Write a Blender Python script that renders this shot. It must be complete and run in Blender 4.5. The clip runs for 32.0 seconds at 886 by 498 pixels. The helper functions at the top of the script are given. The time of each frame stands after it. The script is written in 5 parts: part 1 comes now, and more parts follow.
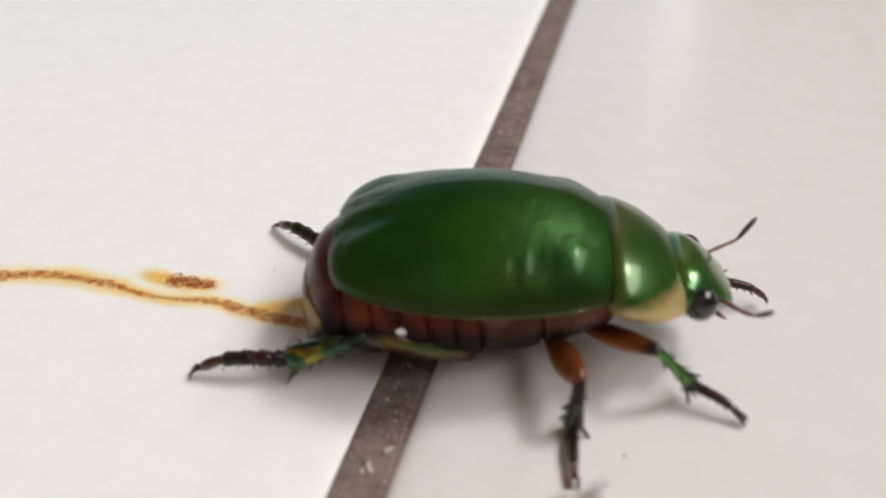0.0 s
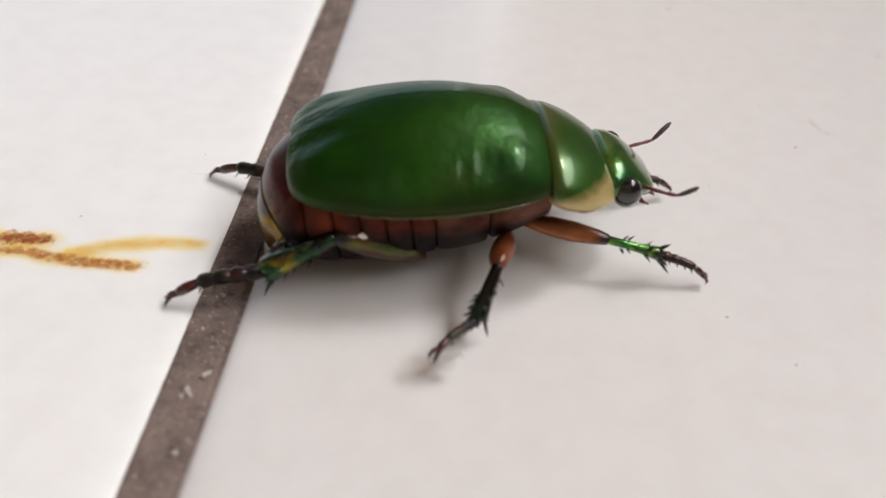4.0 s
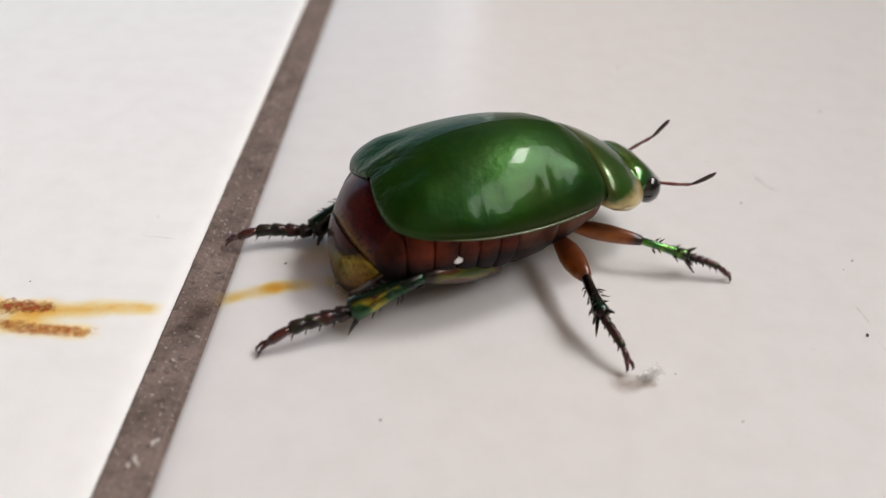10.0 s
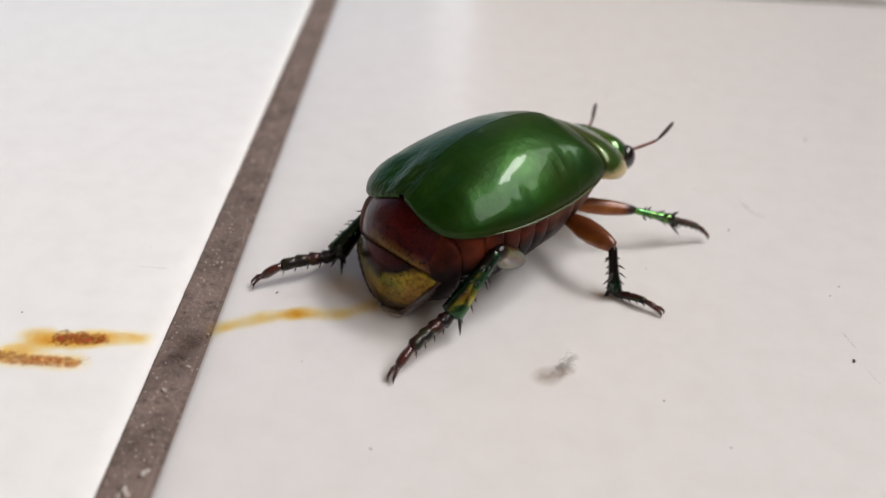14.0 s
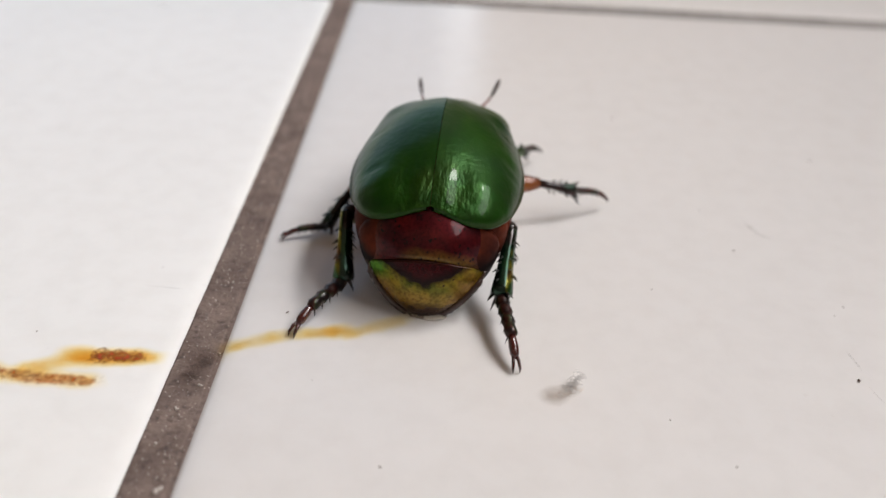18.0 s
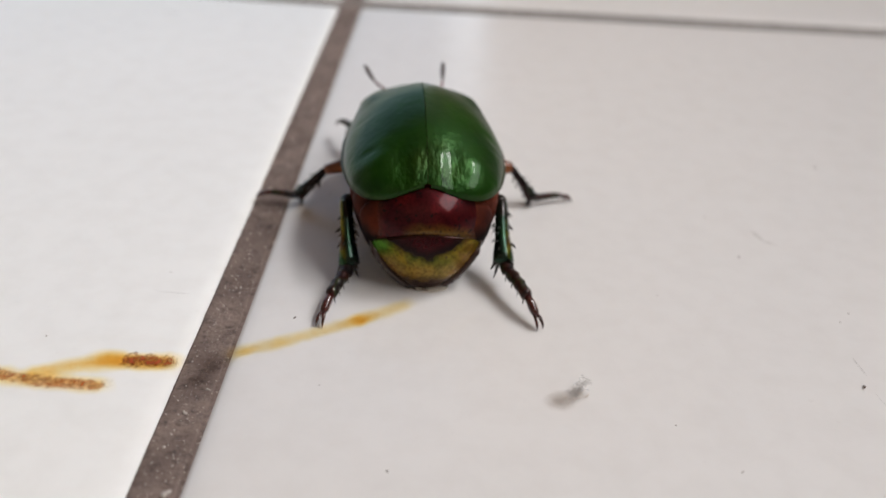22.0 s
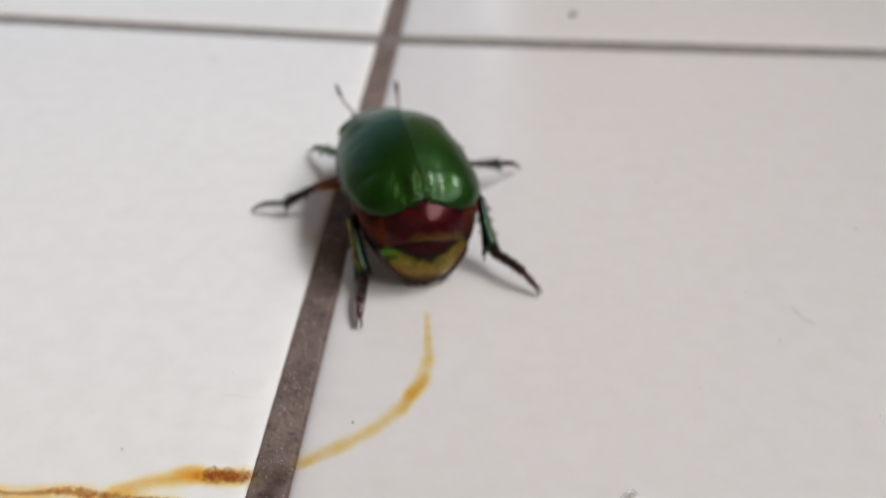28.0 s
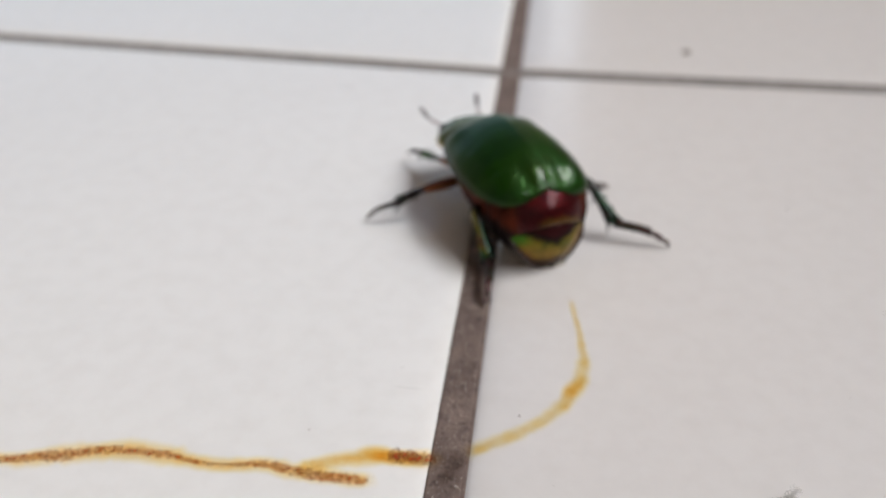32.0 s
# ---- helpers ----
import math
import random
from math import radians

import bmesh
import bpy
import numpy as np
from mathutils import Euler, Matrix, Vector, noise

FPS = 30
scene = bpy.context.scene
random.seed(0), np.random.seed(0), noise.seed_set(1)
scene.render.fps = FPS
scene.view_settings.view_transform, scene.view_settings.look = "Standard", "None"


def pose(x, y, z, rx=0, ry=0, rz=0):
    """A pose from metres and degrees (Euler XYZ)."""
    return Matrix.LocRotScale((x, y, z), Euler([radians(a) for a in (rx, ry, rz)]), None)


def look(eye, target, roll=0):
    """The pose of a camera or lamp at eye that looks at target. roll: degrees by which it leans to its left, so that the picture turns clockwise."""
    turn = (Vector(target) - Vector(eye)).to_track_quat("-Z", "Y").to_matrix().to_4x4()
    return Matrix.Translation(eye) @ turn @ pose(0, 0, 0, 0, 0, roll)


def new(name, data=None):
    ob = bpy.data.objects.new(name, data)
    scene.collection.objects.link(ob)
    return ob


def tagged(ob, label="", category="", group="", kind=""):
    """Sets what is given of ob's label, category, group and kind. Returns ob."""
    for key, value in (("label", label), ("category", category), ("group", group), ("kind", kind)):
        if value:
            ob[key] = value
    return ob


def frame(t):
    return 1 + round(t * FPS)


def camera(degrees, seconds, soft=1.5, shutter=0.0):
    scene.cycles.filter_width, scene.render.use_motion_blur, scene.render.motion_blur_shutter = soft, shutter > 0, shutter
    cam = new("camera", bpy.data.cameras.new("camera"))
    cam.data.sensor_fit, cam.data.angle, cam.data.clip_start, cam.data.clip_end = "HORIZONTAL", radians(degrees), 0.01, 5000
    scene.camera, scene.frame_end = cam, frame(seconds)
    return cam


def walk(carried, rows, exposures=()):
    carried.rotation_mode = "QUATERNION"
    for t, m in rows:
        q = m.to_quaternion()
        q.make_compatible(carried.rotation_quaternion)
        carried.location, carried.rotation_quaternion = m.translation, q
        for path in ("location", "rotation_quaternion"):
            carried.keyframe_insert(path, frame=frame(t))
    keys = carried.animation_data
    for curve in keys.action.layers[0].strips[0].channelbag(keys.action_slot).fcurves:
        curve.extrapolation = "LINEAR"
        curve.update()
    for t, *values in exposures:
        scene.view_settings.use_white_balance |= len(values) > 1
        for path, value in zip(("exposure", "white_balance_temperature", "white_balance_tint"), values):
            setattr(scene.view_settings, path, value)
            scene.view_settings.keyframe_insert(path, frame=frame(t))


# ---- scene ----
# All lengths below are in millimetres unless a name says otherwise; MM turns them into metres.
MM = 0.001

# ---------------------------------------------------------------- camera
cam = camera(53.0, 32.0, soft=1.5, shutter=0.5)
cam.data.dof.use_dof = True                  # a phone close to its subject: focused on the beetle
cam.data.dof.focus_distance, cam.data.dof.aperture_fstop = 0.066, 26.0
PATH = [
    (0, look((0.01139, -0.13357, 0.03985), (-0.00953, -0.05525, -0.01871), -0.85)),
    (0.5, look((0.01180, -0.13550, 0.03930), (-0.00390, -0.05710, -0.02010), 0.2)),
    (1, look((0.01226, -0.13739, 0.03883), (-0.00249, -0.05899, -0.02147), 0.04)),
    (1.5, look((0.01192, -0.13742, 0.03962), (-0.00132, -0.06054, -0.02294), -0.27)),
    (2, look((0.01194, -0.13791, 0.04132), (-0.00158, -0.06352, -0.02414), -1.90)),
    (2.5, look((0.01136, -0.13868, 0.04106), (-0.00091, -0.06354, -0.02378), -0.75)),
    (3, look((0.01210, -0.13948, 0.04153), (0.00362, -0.06193, -0.02102), 2.39)),
    (3.5, look((0.01391, -0.13791, 0.04147), (0.00711, -0.06043, -0.02138), 2.26)),
    (4, look((0.01436, -0.13687, 0.04024), (0.01159, -0.05886, -0.02227), 2.83)),
    (4.5, look((0.01435, -0.13644, 0.04043), (0.01402, -0.05840, -0.02209), 3.82)),
    (6.5, look((0.01483, -0.13628, 0.04087), (0.01414, -0.05609, -0.01886), 2.98)),
    (7, look((0.01461, -0.13663, 0.04118), (0.01456, -0.05607, -0.01807), 3.48)),
    (7.5, look((0.01499, -0.13677, 0.04130), (0.01490, -0.05596, -0.01760), 3.32)),
    (8, look((0.01490, -0.13690, 0.04106), (0.01502, -0.05581, -0.01746), 3.41)),
    (8.5, look((0.01502, -0.13682, 0.04122), (0.01486, -0.05584, -0.01745), 3.37)),
    (9, look((0.01485, -0.13670, 0.04133), (0.01478, -0.05594, -0.01764), 3.41)),
    (9.5, look((0.01526, -0.13668, 0.04158), (0.01469, -0.05601, -0.01751), 3.13)),
    (10, look((0.01552, -0.13660, 0.04145), (0.01594, -0.05530, -0.01679), 3.50)),
    (10.5, look((0.01610, -0.13657, 0.04182), (0.01701, -0.05500, -0.01602), 3.40)),
    (11, look((0.01616, -0.13653, 0.04190), (0.01766, -0.05455, -0.01535), 3.54)),
    (11.5, look((0.01613, -0.13676, 0.04206), (0.01761, -0.05441, -0.01465), 3.46)),
    (12, look((0.01598, -0.13697, 0.04196), (0.01733, -0.05411, -0.01401), 3.38)),
    (12.5, look((0.01594, -0.13679, 0.04206), (0.01716, -0.05400, -0.01401), 3.48)),
    (13, look((0.01593, -0.13690, 0.04208), (0.01692, -0.05410, -0.01399), 3.37)),
    (13.5, look((0.01575, -0.13677, 0.04206), (0.01688, -0.05407, -0.01415), 3.52)),
    (14, look((0.01588, -0.13694, 0.04201), (0.01672, -0.05400, -0.01385), 3.36)),
    (14.5, look((0.01575, -0.13702, 0.04216), (0.01660, -0.05394, -0.01349), 3.42)),
    (16.5, look((0.01597, -0.13751, 0.04228), (0.01629, -0.05376, -0.01236), 3.19)),
    (17, look((0.01566, -0.13754, 0.04222), (0.01624, -0.05383, -0.01248), 3.31)),
    (17.5, look((0.01572, -0.13771, 0.04258), (0.01586, -0.05367, -0.01161), 3.14)),
    (18, look((0.01566, -0.13772, 0.04256), (0.01576, -0.05356, -0.01145), 3.13)),
    (18.5, look((0.01542, -0.13793, 0.04245), (0.01542, -0.05364, -0.01135), 3.17)),
    (19, look((0.01572, -0.13822, 0.04249), (0.01526, -0.05365, -0.01088), 2.83)),
    (19.5, look((0.01571, -0.13815, 0.04264), (0.01532, -0.05364, -0.01083), 2.96)),
    (20, look((0.01547, -0.13811, 0.04270), (0.01535, -0.05364, -0.01082), 3.07)),
    (20.5, look((0.01551, -0.13815, 0.04255), (0.01527, -0.05359, -0.01083), 3.03)),
    (21, look((0.01570, -0.13790, 0.04270), (0.01509, -0.05363, -0.01112), 2.94)),
    (21.5, look((0.01593, -0.13775, 0.04320), (0.01495, -0.05381, -0.01113), 2.75)),
    (22, look((0.01554, -0.13814, 0.04266), (0.01504, -0.05354, -0.01065), 3.00)),
    (22.5, look((0.01556, -0.13831, 0.04274), (0.01498, -0.05346, -0.01018), 2.95)),
    (23, look((0.01549, -0.13815, 0.04300), (0.01506, -0.05349, -0.01021), 3.01)),
    (23.5, look((0.01529, -0.13855, 0.04265), (0.01512, -0.05339, -0.00977), 3.05)),
    (24, look((0.01533, -0.13849, 0.04265), (0.01509, -0.05338, -0.00984), 3.06)),
    (24.5, look((0.01541, -0.13809, 0.04295), (0.01502, -0.05344, -0.01029), 3.06)),
    (26.5, look((0.01436, -0.13622, 0.04321), (0.01416, -0.05206, -0.01080), 3.18)),
    (27, look((0.01355, -0.13341, 0.04924), (0.01222, -0.05433, -0.01195), 3.14)),
    (27.5, look((0.01435, -0.13334, 0.04990), (0.01163, -0.05444, -0.01148), 1.88)),
    (28, look((0.01359, -0.13344, 0.05468), (0.00972, -0.05196, -0.00317), 0.57)),
    (28.5, look((0.01417, -0.13422, 0.05511), (0.00784, -0.05025, 0.00116), -0.91)),
    (29, look((0.01377, -0.13481, 0.05558), (0.00682, -0.05049, 0.00227), -0.83)),
    (29.5, look((0.01368, -0.13495, 0.05512), (0.00654, -0.05035, 0.00228), -0.75)),
    (30, look((0.01376, -0.13535, 0.05528), (0.00606, -0.05055, 0.00284), -0.96)),
    (30.5, look((0.01334, -0.13542, 0.05535), (0.00472, -0.05049, 0.00326), -1.28)),
    (31, look((0.01072, -0.13760, 0.05617), (0.00035, -0.05294, 0.00398), -1.09)),
    (31.5, look((0.00711, -0.13944, 0.05590), (-0.00444, -0.05491, 0.00373), -1.00)),
    (32, look((0.00412, -0.14080, 0.05482), (-0.00610, -0.05707, 0.00112), 0.04)),
]
walk(cam, PATH, exposures=[
    (0, 0.16, 6640, 10), (1, 0.17, 6640, 10), (2, 0.15, 6530, 9.5), (4, 0.14, 6560, 10.5), (7, 0.13, 6560, 10.5), (12, 0.10, 6560, 10.5), (17, 0.14, 6540, 10), (19, 0.08, 6520, 10),
    (22, 0.0, 6480, 9.5), (24, 0.0, 6500, 10), (27, -0.06, 6560, 10.5), (28, -0.09, 6440, 9.5), (32, -0.08, 6400, 9.5)])

# ---------------------------------------------------------------- world and light
world = bpy.data.worlds.new("world")
scene.world = world
world.use_nodes = True
sky = world.node_tree.nodes.new("ShaderNodeTexSky")
sky.sky_type = "NISHITA"
sky.sun_disc = False
sky.sun_elevation = radians(40)
sky.sun_rotation = radians(95)
world.node_tree.nodes["Background"].inputs["Strength"].default_value = 0.12
world.node_tree.links.new(sky.outputs["Color"], world.node_tree.nodes["Background"].inputs["Color"])

ROOM = (-3.0, 1.0, -1.5, 1.9, 2.5)          # x0, x1, y0, y1, height in metres
WIN = (-1.00, 0.90, 0.95, 2.15)              # window in the east wall: y0, y1, z0, z1
DOORWAY = (-2.7, 0.08, 0.0, 2.1)             # wide open doorway in the north wall: x0, x1, z0, z1


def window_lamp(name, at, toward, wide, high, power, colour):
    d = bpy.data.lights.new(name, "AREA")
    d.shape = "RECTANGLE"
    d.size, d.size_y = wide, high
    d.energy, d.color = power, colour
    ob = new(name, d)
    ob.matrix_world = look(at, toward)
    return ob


window_lamp("window_light", (ROOM[1] + 0.05, -0.05, 1.55), (0, -0.05, 1.55), 1.84, 1.14, 36.0, (0.985, 0.966, 0.958))
# small lamp added in the window's upper corner for a tight wing-case highlight
window_lamp("wing_highlight_lamp", (ROOM[1] + 0.03, 0.52, 1.84), (0, 0.52, 1.84), 0.52, 0.44, 30.0, (0.985, 0.966, 0.958))
window_lamp("doorway_light", (-1.36, ROOM[3] + 0.06, 1.05), (-1.36, 0, 1.05), 2.6, 2.06, 1.6, (0.97, 0.985, 1.0))
# narrow lamp added at the doorway's edge for the bright streak on the tiles
window_lamp("floor_streak_lamp", (0.03, ROOM[3] + 0.06, 1.05), (0.03, 0, 1.05), 0.07, 2.06, 0.5, (1.0, 0.99, 0.98))


# ---------------------------------------------------------------- materials
class Mat:
    """A small builder for node materials."""

    def __init__(self, name, colour=(0.5, 0.5, 0.5), rough=0.5, metal=0.0, coat=0.0, coat_rough=0.1):
        self.m = bpy.data.materials.new(name)
        self.m.use_nodes = True
        self.t = self.m.node_tree
        self.b = self.t.nodes["Principled BSDF"]
        self.set("Base Color", (*colour, 1))
        self.set("Roughness", rough)
        self.set("Metallic", metal)
        self.set("Coat Weight", coat)
        self.set("Coat Roughness", coat_rough)
        self.coord = self.t.nodes.new("ShaderNodeTexCoord")

    def set(self, socket, value):
        self.b.inputs[socket].default_value = value
        return self

    def link(self, a, b):
        self.t.links.new(a, b)

    def noise(self, scale, detail=4.0, rough=0.55, stretch=None):
        n = self.t.nodes.new("ShaderNodeTexNoise")
        n.inputs["Scale"].default_value, n.inputs["Detail"].default_value = scale, detail
        n.inputs["Roughness"].default_value = rough
        if stretch:
            mp = self.t.nodes.new("ShaderNodeMapping")
            mp.inputs["Scale"].default_value = stretch
            self.link(self.coord.outputs["Object"], mp.inputs["Vector"])
            self.link(mp.outputs["Vector"], n.inputs["Vector"])
        else:
            self.link(self.coord.outputs["Object"], n.inputs["Vector"])
        return n.outputs["Fac"]

    def voronoi(self, scale, feature="F1"):
        n = self.t.nodes.new("ShaderNodeTexVoronoi")
        n.feature = feature
        n.inputs["Scale"].default_value = scale
        self.link(self.coord.outputs["Object"], n.inputs["Vector"])
        return n.outputs["Distance"]

    def ramp(self, fac, *stops):
        n = self.t.nodes.new("ShaderNodeValToRGB")
        e = n.color_ramp.elements
        while len(e) < len(stops):
            e.new(0.5)
        for k, (p, c) in enumerate(stops):
            e[k].position = p
            e[k].color = (*c, 1) if len(c) == 3 else c
        self.link(fac, n.inputs["Fac"])
        return n.outputs["Color"]

    def mix(self, fac, a, b, blend="MIX"):
        n = self.t.nodes.new("ShaderNodeMix")
        n.data_type, n.blend_type = "RGBA", blend
        for value, k in ((fac, 0), (a, 6), (b, 7)):
            if hasattr(value, "is_output"):
                self.link(value, n.inputs[k])
            else:
                n.inputs[k].default_value = value if k == 0 else (*value, 1)
        return n.outputs[2]

    def maths(self, op, a, b=0.0, c=0.0):
        n = self.t.nodes.new("ShaderNodeMath")
        n.operation = op
        for k, v in enumerate((a, b, c)):
            if hasattr(v, "is_output"):
                self.link(v, n.inputs[k])
            else:
                n.inputs[k].default_value = v
        return n.outputs[0]

    def axis(self, k):
        n = self.t.nodes.new("ShaderNodeSeparateXYZ")
        self.link(self.coord.outputs["Object"], n.inputs[0])
        return n.outputs[k]

    def colour(self, out):
        self.link(out, self.b.inputs["Base Color"])
        return self

    def rough(self, out):
        self.link(out, self.b.inputs["Roughness"])
        return self

    def bump(self, height, strength=0.3, distance=0.0001):
        n = self.t.nodes.new("ShaderNodeBump")
        n.inputs["Strength"].default_value, n.inputs["Distance"].default_value = strength, distance
        self.link(height, n.inputs["Height"])
        self.link(n.outputs["Normal"], self.b.inputs["Normal"])
        return self


def span(m, value, lo, hi):
    n = m.t.nodes.new("ShaderNodeMapRange")
    n.clamp = True
    n.inputs["From Min"].default_value, n.inputs["From Max"].default_value = lo, hi
    m.link(value, n.inputs["Value"])
    return n.outputs["Result"]


def make_tile(name, lo, hi):
    m = Mat(name, hi, 0.22)
    big = m.ramp(m.noise(14, 3), (0.3, lo), (0.7, hi))
    fine = m.ramp(m.noise(380, 3), (0.25, (0.96, 0.955, 0.95)), (0.6, (1, 1, 1)))
    base = m.mix(1.0, big, fine, "MULTIPLY")
    grime = m.ramp(m.noise(1500, 2), (0.70, (0, 0, 0)), (0.80, (1, 1, 1)))
    m.colour(m.mix(m.maths("MULTIPLY", grime, 0.10), base, (0.45, 0.40, 0.36)))
    m.rough(m.ramp(m.noise(60, 3), (0.3, (0.15,) * 3), (0.7, (0.21,) * 3)))
    m.bump(m.noise(38, 2), 0.08, 0.0002)
    return m.m


def make_grout(name, lo, hi):
    m = Mat(name, lo, 0.85)
    a = m.ramp(m.noise(300, 5), (0.3, lo), (0.7, hi))
    grains = m.ramp(m.noise(3200, 2), (0.66, (0, 0, 0)), (0.74, (1, 1, 1)))
    pits = m.ramp(m.noise(1500, 3, 0.7), (0.30, (0.45,) * 3), (0.48, (1.06,) * 3))
    a = m.mix(1.0, a, pits, "MULTIPLY")
    m.colour(m.mix(m.maths("MULTIPLY", grains, 0.55), a, (0.50, 0.44, 0.40)))
    h = m.maths("ADD", m.noise(2600, 4), m.maths("MULTIPLY", m.noise(500, 2), 1.5))
    m.bump(h, 0.7, 0.00025)
    return m.m


def make_plaster():
    m = Mat("buff_wall_paint", (0.42, 0.38, 0.33), 0.7)
    m.colour(m.ramp(m.noise(2.5, 4), (0.3, (0.31, 0.245, 0.185)), (0.7, (0.38, 0.305, 0.235))))
    m.bump(m.noise(180, 3), 0.15, 0.0006)
    return m.m


def make_ceiling():
    m = Mat("stained_timber", (0.16, 0.10, 0.06), 0.55)
    m.colour(m.ramp(m.noise(6, 4, stretch=(1, 12, 1)), (0.3, (0.11, 0.068, 0.04)), (0.7, (0.20, 0.13, 0.08))))
    m.bump(m.noise(40, 3), 0.2, 0.001)
    return m.m


def make_elytra():
    m = Mat("green_wing_case", (0.012, 0.10, 0.010), 0.37, metal=0.48, coat=0.195, coat_rough=0.065)
    a = m.ramp(m.noise(160, 3), (0.3, (0.006, 0.040, 0.002)), (0.7, (0.015, 0.070, 0.003)))
    # olive and dark clouds in the green
    a = m.mix(m.ramp(m.noise(130, 3), (0.50, (0, 0, 0)), (0.72, (0.6,) * 3)), a, (0.026, 0.034, 0.002))
    a = m.mix(m.ramp(m.noise(210, 2), (0.50, (0, 0, 0)), (0.75, (0.6,) * 3)), a, (0.006, 0.034, 0.012))
    streak = m.ramp(m.noise(700, 3, stretch=(0.12, 1, 1)), (0.3, (0.88, 0.9, 0.88)), (0.7, (1.08, 1.08, 1.0)))
    a = m.mix(1.0, a, streak, "MULTIPLY")
    # a dull brown margin along the lower edge
    low = m.maths("ADD", m.axis(2), m.maths("MULTIPLY", m.noise(500, 2), 0.0008))
    m.colour(m.mix(m.maths("MULTIPLY", span(m, low, 0.0084, 0.0074), 0.7), a, (0.030, 0.034, 0.008)))
    m.set("Specular IOR Level", 0.2)
    dents = m.maths("ADD", m.maths("MULTIPLY", m.noise(330, 2), 1.0), m.maths("ADD", m.maths("MULTIPLY", m.noise(800, 2), 0.46), m.maths("MULTIPLY", m.noise(2300, 2), 0.32)))
    # fine lengthwise wrinkles near the seam toward the tip
    near = m.maths("MULTIPLY", span(m, m.axis(0), 0.0075, 0.0035), span(m, m.maths("ABSOLUTE", m.axis(1)), 0.0042, 0.0020))
    wrinkle = m.maths("MULTIPLY", m.noise(1500, 3, stretch=(0.25, 1, 1)), near)
    m.bump(m.maths("ADD", dents, m.maths("MULTIPLY", wrinkle, 3.2)), 0.42, 0.0002)
    return m.m


def make_thorax():
    m = Mat("green_thorax_shield", (0.05, 0.22, 0.02), 0.30, metal=0.45, coat=0.5, coat_rough=0.05)
    a = m.ramp(m.noise(220, 3), (0.3, (0.013, 0.070, 0.006)), (0.7, (0.028, 0.095, 0.006)))
    a = m.mix(m.ramp(m.noise(170, 3), (0.48, (0, 0, 0)), (0.70, (0.55,) * 3)), a, (0.062, 0.075, 0.008))
    # golden toward the hind edge
    a = m.mix(m.maths("MULTIPLY", span(m, m.axis(0), 0.0208, 0.0194), 0.5), a, (0.085, 0.085, 0.016))
    # pale buff margin low on the flanks
    low = m.maths("ADD", m.axis(2), m.maths("MULTIPLY", m.noise(600, 2), 0.0014))
    edge = span(m, low, 0.0078, 0.0070)
    m.colour(m.mix(edge, a, (0.52, 0.40, 0.16)))
    m.bump(m.noise(2600, 2), 0.10, 0.0001)
    return m.m


def make_head():
    m = Mat("bright_green_head", (0.03, 0.25, 0.05), 0.2, metal=0.6, coat=1.0, coat_rough=0.08)
    m.colour(m.ramp(m.noise(500, 3), (0.3, (0.010, 0.10, 0.028)), (0.7, (0.07, 0.17, 0.015))))
    m.bump(m.noise(3500, 2), 0.25, 0.0001)
    return m.m


def make_eye():
    m = Mat("black_eye", (0.004, 0.004, 0.005), 0.12, coat=1.0, coat_rough=0.05)
    m.bump(m.voronoi(7000), 0.15, 0.00005)
    return m.m


def make_belly():
    m = Mat("orange_brown_belly", (0.205, 0.052, 0.025), 0.55, metal=0.15)
    m.set("Specular IOR Level", 0.12)
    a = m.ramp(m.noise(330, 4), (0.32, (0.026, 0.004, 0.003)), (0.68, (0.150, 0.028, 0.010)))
    # near-black low down: the dark underside and the shade beneath it, painted in
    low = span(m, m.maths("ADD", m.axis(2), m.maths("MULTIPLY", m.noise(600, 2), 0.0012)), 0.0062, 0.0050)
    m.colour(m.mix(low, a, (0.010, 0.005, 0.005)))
    m.bump(m.noise(2000, 3), 0.3, 0.0001)
    return m.m


def make_flank():
    m = Mat("buff_flank", (0.42, 0.25, 0.13), 0.55, metal=0.1)
    m.set("Specular IOR Level", 0.15)
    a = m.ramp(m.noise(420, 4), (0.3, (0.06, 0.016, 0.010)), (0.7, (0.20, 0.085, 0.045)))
    # low edge darkened like the belly, with the shade under the body painted in
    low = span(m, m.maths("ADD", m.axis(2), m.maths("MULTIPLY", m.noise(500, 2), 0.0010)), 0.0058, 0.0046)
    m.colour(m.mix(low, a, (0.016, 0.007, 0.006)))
    m.bump(m.noise(2400, 3), 0.3, 0.0001)
    return m.m


